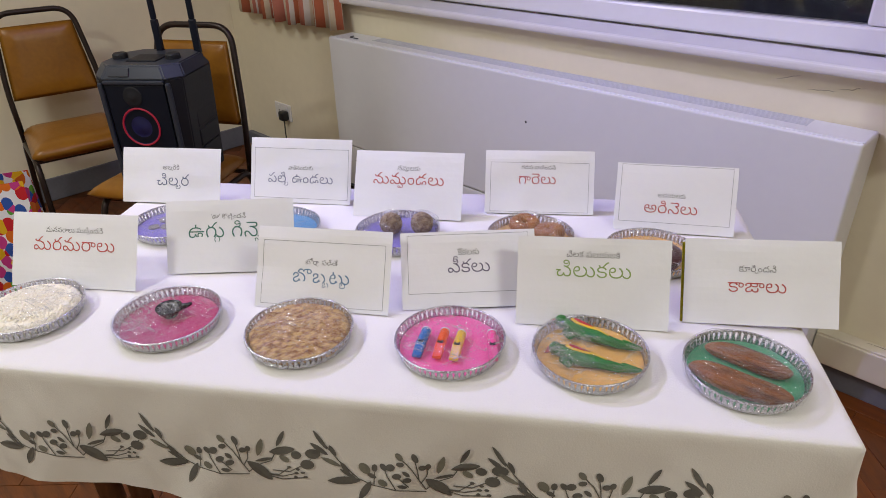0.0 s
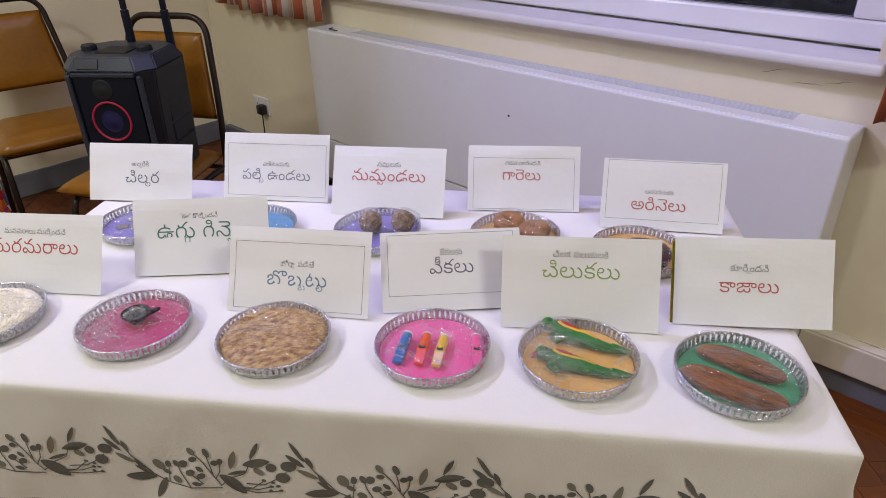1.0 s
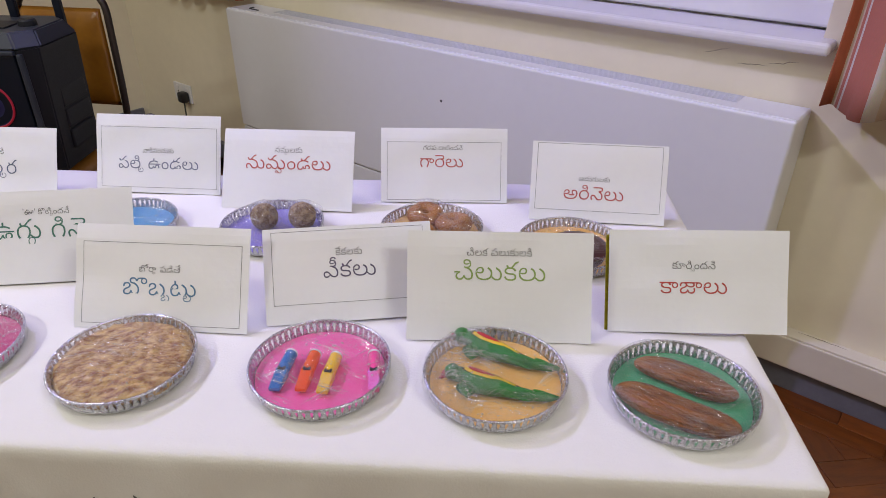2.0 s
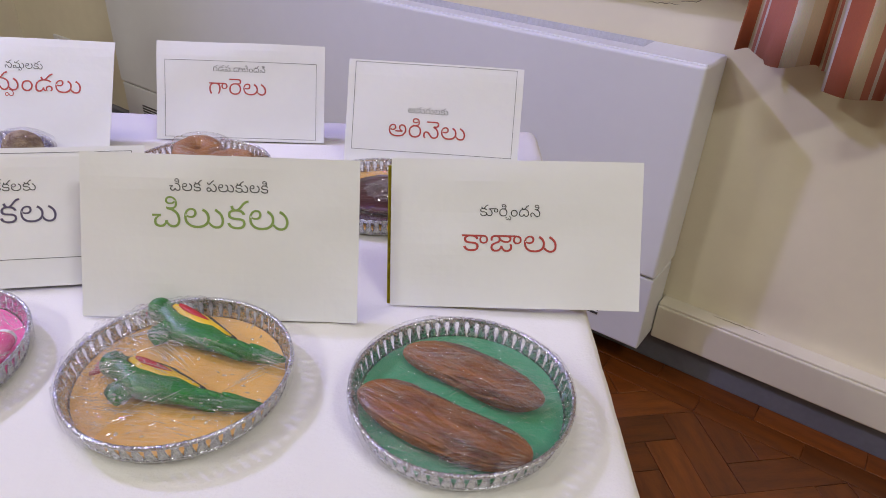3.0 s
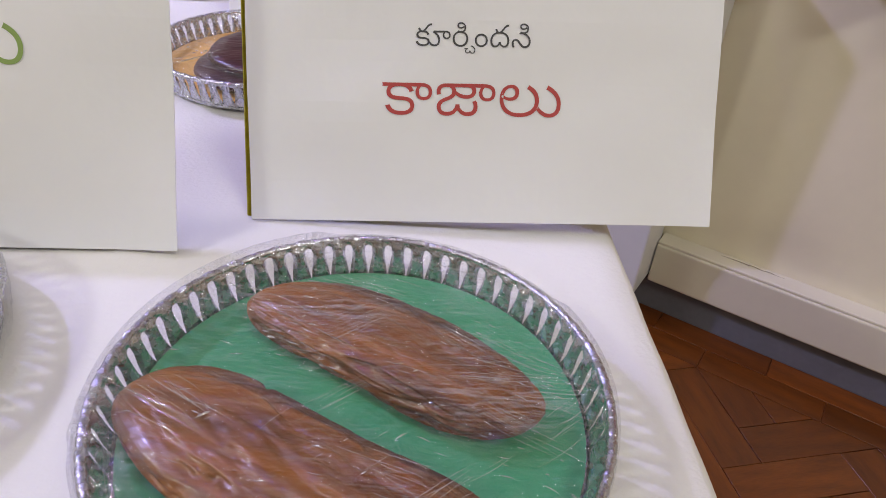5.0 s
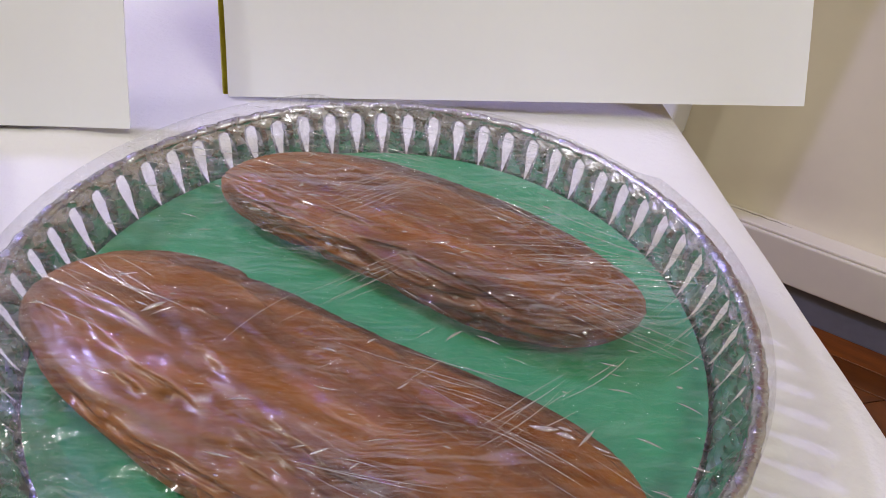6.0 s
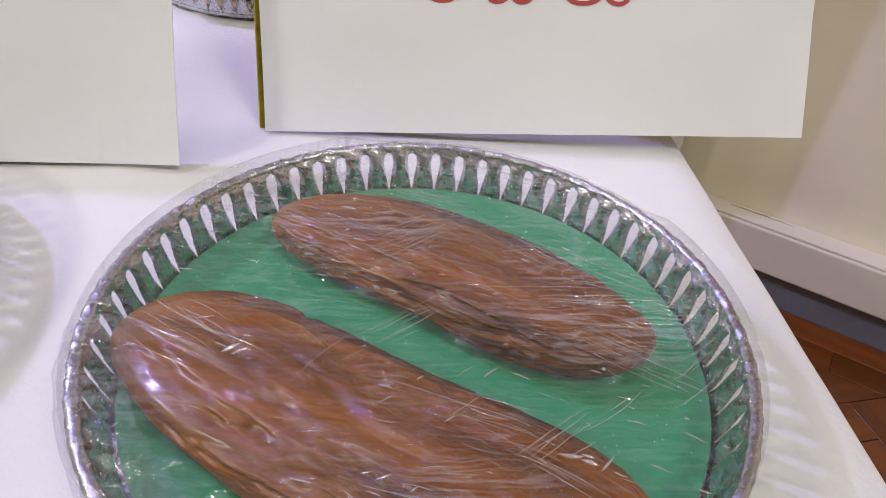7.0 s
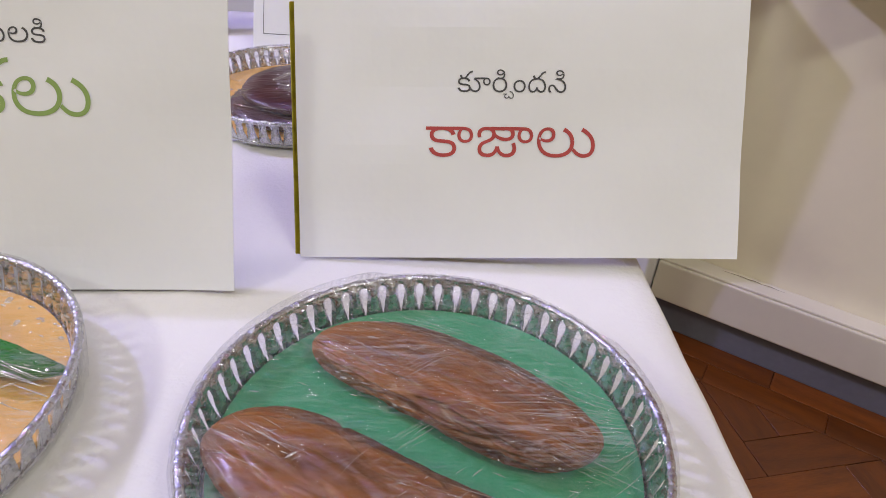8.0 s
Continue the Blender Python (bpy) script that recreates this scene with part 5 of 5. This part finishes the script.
part("handle_bar", box(-0.040, 0.136, 0.084, 0.110, SH + 0.36, SH + 0.39, 0.01), SPK, speaker)

# ---- socket, plug and cable ----
PLASTIC = mat("socket_plastic", (0.78, 0.78, 0.76), 0.3, vary=0.04)
BLACK_P = mat("black_plastic", (0.015, 0.015, 0.017), 0.4, vary=0.3)
socket = thing("wall_socket", "white double wall socket on the cream wall", "socket", WALL @ pose(-2.76, WALL_Y, 0.262))
part("faceplate", box(-0.073, 0.073, -0.010, 0, -0.045, 0.045, 0.004, 3), PLASTIC, socket)
for s in (-1, 1):
    part("switch", box(s * 0.034 - 0.008, s * 0.034 + 0.008, -0.014, -0.009, 0.016, 0.034, 0.002), PLASTIC, socket)
# black block on the faceplate paints the shade of a pin hole
part("pin_hole", box(-0.038, -0.030, -0.0106, -0.009, 0.0, 0.008), BLACK_P, socket)
plug = thing("mains_plug", "black mains plug with its cable hanging down", "plug", WALL @ pose(-2.726, WALL_Y - 0.010, 0.250))
part("plug_body", box(-0.025, 0.025, -0.040, 0.0, -0.026, 0.026, 0.010, 3), BLACK_P, plug, smooth=True)
part("cable", tube(rounded_path([(0, -0.02, -0.022), (0.0, -0.022, -0.08), (0.012, -0.03, -0.18), (0.004, -0.05, -0.246), (0.10, -0.12, -0.2465), (0.22, -0.10, -0.2465), (0.34, -0.20, -0.2465)], 0.04, 6), 0.0035, 8), BLACK_P, plug, "thin black cable", smooth=True)

# ---- curtains ----


def curtain_material():
    m = mat("striped_curtain", (0.5, 0.1, 0.05), 0.85, bump=0.2, bump_scale=300)
    n, l = m.node_tree.nodes, m.node_tree.links
    uv, sep, ramp, mul = n.new("ShaderNodeUVMap"), n.new("ShaderNodeSeparateXYZ"), n.new("ShaderNodeValToRGB"), n.new("ShaderNodeMix")
    l.new(uv.outputs[0], sep.inputs[0])
    frac = n.new("ShaderNodeMath")
    frac.operation = "FRACT"
    l.new(sep.outputs[0], frac.inputs[0])
    l.new(frac.outputs[0], ramp.inputs[0])
    rust, cream, brick, pale = (0.46, 0.105, 0.030, 1), (0.66, 0.54, 0.38, 1), (0.52, 0.16, 0.10, 1), (0.70, 0.64, 0.58, 1)
    ramp.color_ramp.interpolation = "CONSTANT"
    e = ramp.color_ramp.elements
    stops = ((0.0, rust), (0.14, cream), (0.22, brick), (0.27, pale), (0.30, brick), (0.50, pale), (0.58, cream), (0.66, rust), (0.80, cream), (0.88, brick), (0.93, pale))
    e[0].color = rust
    e[1].position, e[1].color = stops[1]
    for p, c in stops[2:]:
        e.new(p).color = c
    mul.data_type, mul.blend_type = "RGBA", "MULTIPLY"
    mul.inputs["Factor"].default_value = 0.35
    weave = n.new("ShaderNodeTexNoise")
    weave.inputs["Scale"].default_value = 180
    l.new(ramp.outputs[0], mul.inputs["A"])
    l.new(weave.outputs["Color"], mul.inputs["B"])
    hue = n.new("ShaderNodeBrightContrast")
    hue.inputs["Bright"].default_value = 0.03
    l.new(mul.outputs["Result"], hue.inputs[0])
    l.new(hue.outputs[0], n["Principled BSDF"].inputs["Base Color"])
    return m


CURTAIN = curtain_material()


def curtain(x0, x1, steps, folds, label, phase, deep=0.030):
    """A gathered curtain; steps: (where along it, hem height) pairs."""
    bm = bmesh.new()
    uvl = bm.loops.layers.uv.new("UVMap")
    n, m = 220, 16
    cols = []
    for i in range(n + 1):
        u = i / n
        hem = [h for s, h in steps if u >= s][-1]
        hem += 0.004 * math.sin(u * 40)
        col = []
        for j in range(m + 1):
            z = hem + (2.12 - hem) * j / m
            a = u * folds * math.tau + phase
            amp = deep * (1 - 0.35 * j / m)
            y = WALL_Y - 0.075 + amp * (math.sin(a) + 0.25 * math.sin(2 * a + 1))
            x = x0 + (x1 - x0) * u + 0.012 * math.cos(a) * (1 - 0.4 * j / m) + 0.008 * math.sin(j * 0.4 + u * 9)
            col.append(bm.verts.new((x, y, z)))
        cols.append(col)
    for i in range(n):
        for j in range(m):
            f = bm.faces.new((cols[i][j], cols[i + 1][j], cols[i + 1][j + 1], cols[i][j + 1]))
            f.smooth = True
            for lp, uu in zip(f.loops, (i, i + 1, i + 1, i)):
                lp[uvl].uv = (uu / n * (x1 - x0) * 5.2 + phase, 0)
    ob = part("curtain", bm, CURTAIN)
    ob.matrix_world = WALL
    ob.modifiers.new("cloth", "SOLIDIFY").thickness = 0.002
    return tagged(ob, label, "curtain", "striped window curtains")


curtain(0.010, 0.62, ((0, 0.782), (0.12, 0.776), (0.30, 0.742), (0.75, 0.752)), 5, "gathered curtain striped in rust and cream, hanging beside the window", 0.02)
curtain(-2.95, -2.08, ((0, 0.780), (0.3, 0.765), (0.6, 0.772)), 8, "gathered curtain striped in rust and cream, above the socket", 1.3, 0.017)

# ---- gift bag ----


def bag_material():
    m = mat("balloon_gift_paper", (0.8, 0.8, 0.8), 0.25, coat=0.3)
    n, l = m.node_tree.nodes, m.node_tree.links
    tc, vor, ramp, dist, step = n.new("ShaderNodeTexCoord"), n.new("ShaderNodeTexVoronoi"), n.new("ShaderNodeValToRGB"), n.new("ShaderNodeMath"), n.new("ShaderNodeMix")
    mp = n.new("ShaderNodeMapping")
    mp.inputs["Scale"].default_value = (1, 1, 0.75)
    l.new(tc.outputs["Object"], mp.inputs[0])
    l.new(mp.outputs[0], vor.inputs["Vector"])
    vor.inputs["Scale"].default_value = 32
    sep = n.new("ShaderNodeSeparateColor")
    l.new(vor.outputs["Color"], sep.inputs[0])
    l.new(sep.outputs[0], ramp.inputs[0])
    ramp.color_ramp.interpolation = "CONSTANT"
    e = ramp.color_ramp.elements
    cols = [(0.55, 0.02, 0.03, 1), (0.75, 0.45, 0.02, 1), (0.03, 0.10, 0.42, 1), (0.10, 0.38, 0.05, 1), (0.55, 0.05, 0.25, 1), (0.70, 0.16, 0.02, 1)]
    e[0].color = cols[0]
    e[1].position, e[1].color = 0.2, cols[1]
    for p, c in zip((0.35, 0.5, 0.65, 0.82), cols[2:]):
        e.new(p).color = c
    dist.operation = "GREATER_THAN"
    dist.inputs[1].default_value = 0.64
    l.new(vor.outputs["Distance"], dist.inputs[0])
    step.data_type = "RGBA"
    step.inputs["B"].default_value = (0.82, 0.84, 0.88, 1)
    l.new(dist.outputs[0], step.inputs["Factor"])
    l.new(ramp.outputs[0], step.inputs["A"])
    l.new(step.outputs["Result"], n["Principled BSDF"].inputs["Base Color"])
    return m


BAG = bag_material()
CORD = mat("red_cord", (0.35, 0.02, 0.05), 0.6)
bag = thing("gift_bag", "paper gift bag with a balloon print and red cord handle", "gift bag", pose(-2.19, 1.03, 0, 0, 0, 30))
bm = bmesh.new()
bw, bd, bh = 0.34, 0.15, 0.53
low = [bm.verts.new(p) for p in ((-bw / 2, -bd / 2, 0), (bw / 2, -bd / 2, 0), (bw / 2, bd / 2, 0), (-bw / 2, bd / 2, 0))]
mid = [bm.verts.new(p) for p in ((-bw / 2, -bd / 2, bh * 0.6), (bw / 2, -bd / 2, bh * 0.6), (bw / 2 - 0.012, 0, bh * 0.6), (bw / 2, bd / 2, bh * 0.6), (-bw / 2, bd / 2, bh * 0.6), (-bw / 2 + 0.012, 0, bh * 0.6))]
top = [bm.verts.new(p) for p in ((-bw / 2, -bd * 0.34, bh), (bw / 2, -bd * 0.34, bh), (bw / 2 - 0.04, 0, bh - 0.012), (bw / 2, bd * 0.34, bh), (-bw / 2, bd * 0.34, bh), (-bw / 2 + 0.04, 0, bh - 0.012))]
bm.faces.new(low[::-1])
bm.faces.new((low[0], low[1], mid[1], mid[0]))
bm.faces.new((low[2], low[3], mid[4], mid[3]))
bm.faces.new((low[1], low[2], mid[3], mid[2], mid[1]))
bm.faces.new((low[3], low[0], mid[0], mid[5], mid[4]))
for k in range(6):
    j = (k + 1) % 6
    bm.faces.new((mid[k], mid[j], top[j], top[k]))
body = part("bag_body", bm, BAG, bag)
body.modifiers.new("paper", "SOLIDIFY").thickness = 0.0012
for s in (-1, 1):
    part("cord_handle", tube(rounded_path([(-0.06, s * bd * 0.36, bh - 0.03), (-0.05, s * bd * 0.4, bh + 0.06), (0.05, s * bd * 0.4, bh + 0.06), (0.06, s * bd * 0.36, bh - 0.03)], 0.04, 6), 0.003, 8), CORD, bag, "red cord handle", smooth=True)

# ---- parquet blocks ----
BL, BWID = 0.228, 0.076
block_mesh = {}


def block(length, width):
    key = (round(length, 4), round(width, 4))
    if key not in block_mesh:
        bm = box(0, length, 0, width, -0.006, 0.0)
        g = 0.0007
        bmesh.ops.bevel(bm, geom=[e for e in bm.edges if all(v.co.z > -0.001 for v in e.verts)], offset=g, segments=1, affect="EDGES")
        me = bpy.data.meshes.new("wood_block")
        bm.to_mesh(me)
        bm.free()
        me.materials.append(PARQUET)
        block_mesh[key] = me
    return block_mesh[key]


floor_ob = bpy.data.objects["floor"]
near, far_v, far_f = [], [], []


def lay(m, length, width):
    """One block, its corner at m in the floor's own axes: near ones singly, the rest joined."""
    c = m @ Vector((length / 2, width / 2, 0))
    if not (CORNER_X + 0.05 < c.x < ROOM_E - 0.1 and ROOM_S + 0.1 < c.y < WALL_Y):
        return
    if -0.35 < c.x < 0.95 and -0.75 < c.y and len(near) < 290:
        ob = new("wood_block", block(length - 0.0016, width - 0.0016))
        ob.parent = floor_ob
        ob.matrix_local = m @ pose(0.0008, 0.0008, 0)
        near.append(ob)
    else:
        n = len(far_v)
        for x, y in ((0.0008, 0.0008), (length - 0.0008, 0.0008), (length - 0.0008, width - 0.0008), (0.0008, width - 0.0008)):
            p = m @ Vector((x, y, 0))
            far_v.append((p.x, p.y, -0.0005))
            far_v.append((p.x, p.y, -0.006))
        far_f.append((n, n + 2, n + 4, n + 6))
        for k in range(4):
            a, b = n + 2 * k, n + 2 * ((k + 1) % 4)
            far_f.append((a, a + 1, b + 1, b))


edge = WALL_Y - 0.030
for row in range(2):
    x = CORNER_X + 0.02 + row * 0.11
    while x < ROOM_E - 0.3:
        lay(pose(x, edge - 0.060 * (row + 1), 0), BL, 0.060)
        x += BL
limit = edge - 0.120
DIAG = 0.70710678
for i in range(-42, 42):
    for j in range(-16, 16):
        # herringbone: pairs of blocks at right angles, stepped along the diagonal
        a = Vector((i * BWID - j * BL, i * BWID + j * BL))
        base = Vector(((a.x - a.y) * DIAG, (a.x + a.y) * DIAG))
        for turn, off in ((45, Vector((0, 0))), (135, Vector((BL + BWID, BWID - BL)))):
            o = Vector(((off.x - off.y) * DIAG, (off.x + off.y) * DIAG)) + base
            m = pose(o.x, o.y - 2.0, 0, 0, 0, turn)
            hi = max((m @ Vector((x, y, 0))).y for x in (0, BL) for y in (0, BWID))
            if hi < limit + 0.26:
                k = 0.0 if hi < limit else -0.0018
                lay(Matrix.Translation((0, 0, k)) @ m, BL, BWID)
me = bpy.data.meshes.new("wood_blocks")
me.from_pydata(far_v, [], far_f)
me.materials.append(PARQUET)
rest = new("wood_blocks", me)
rest.parent = floor_ob
tagged(rest, "reddish brown wood blocks laid in herringbone", kind="stuff")
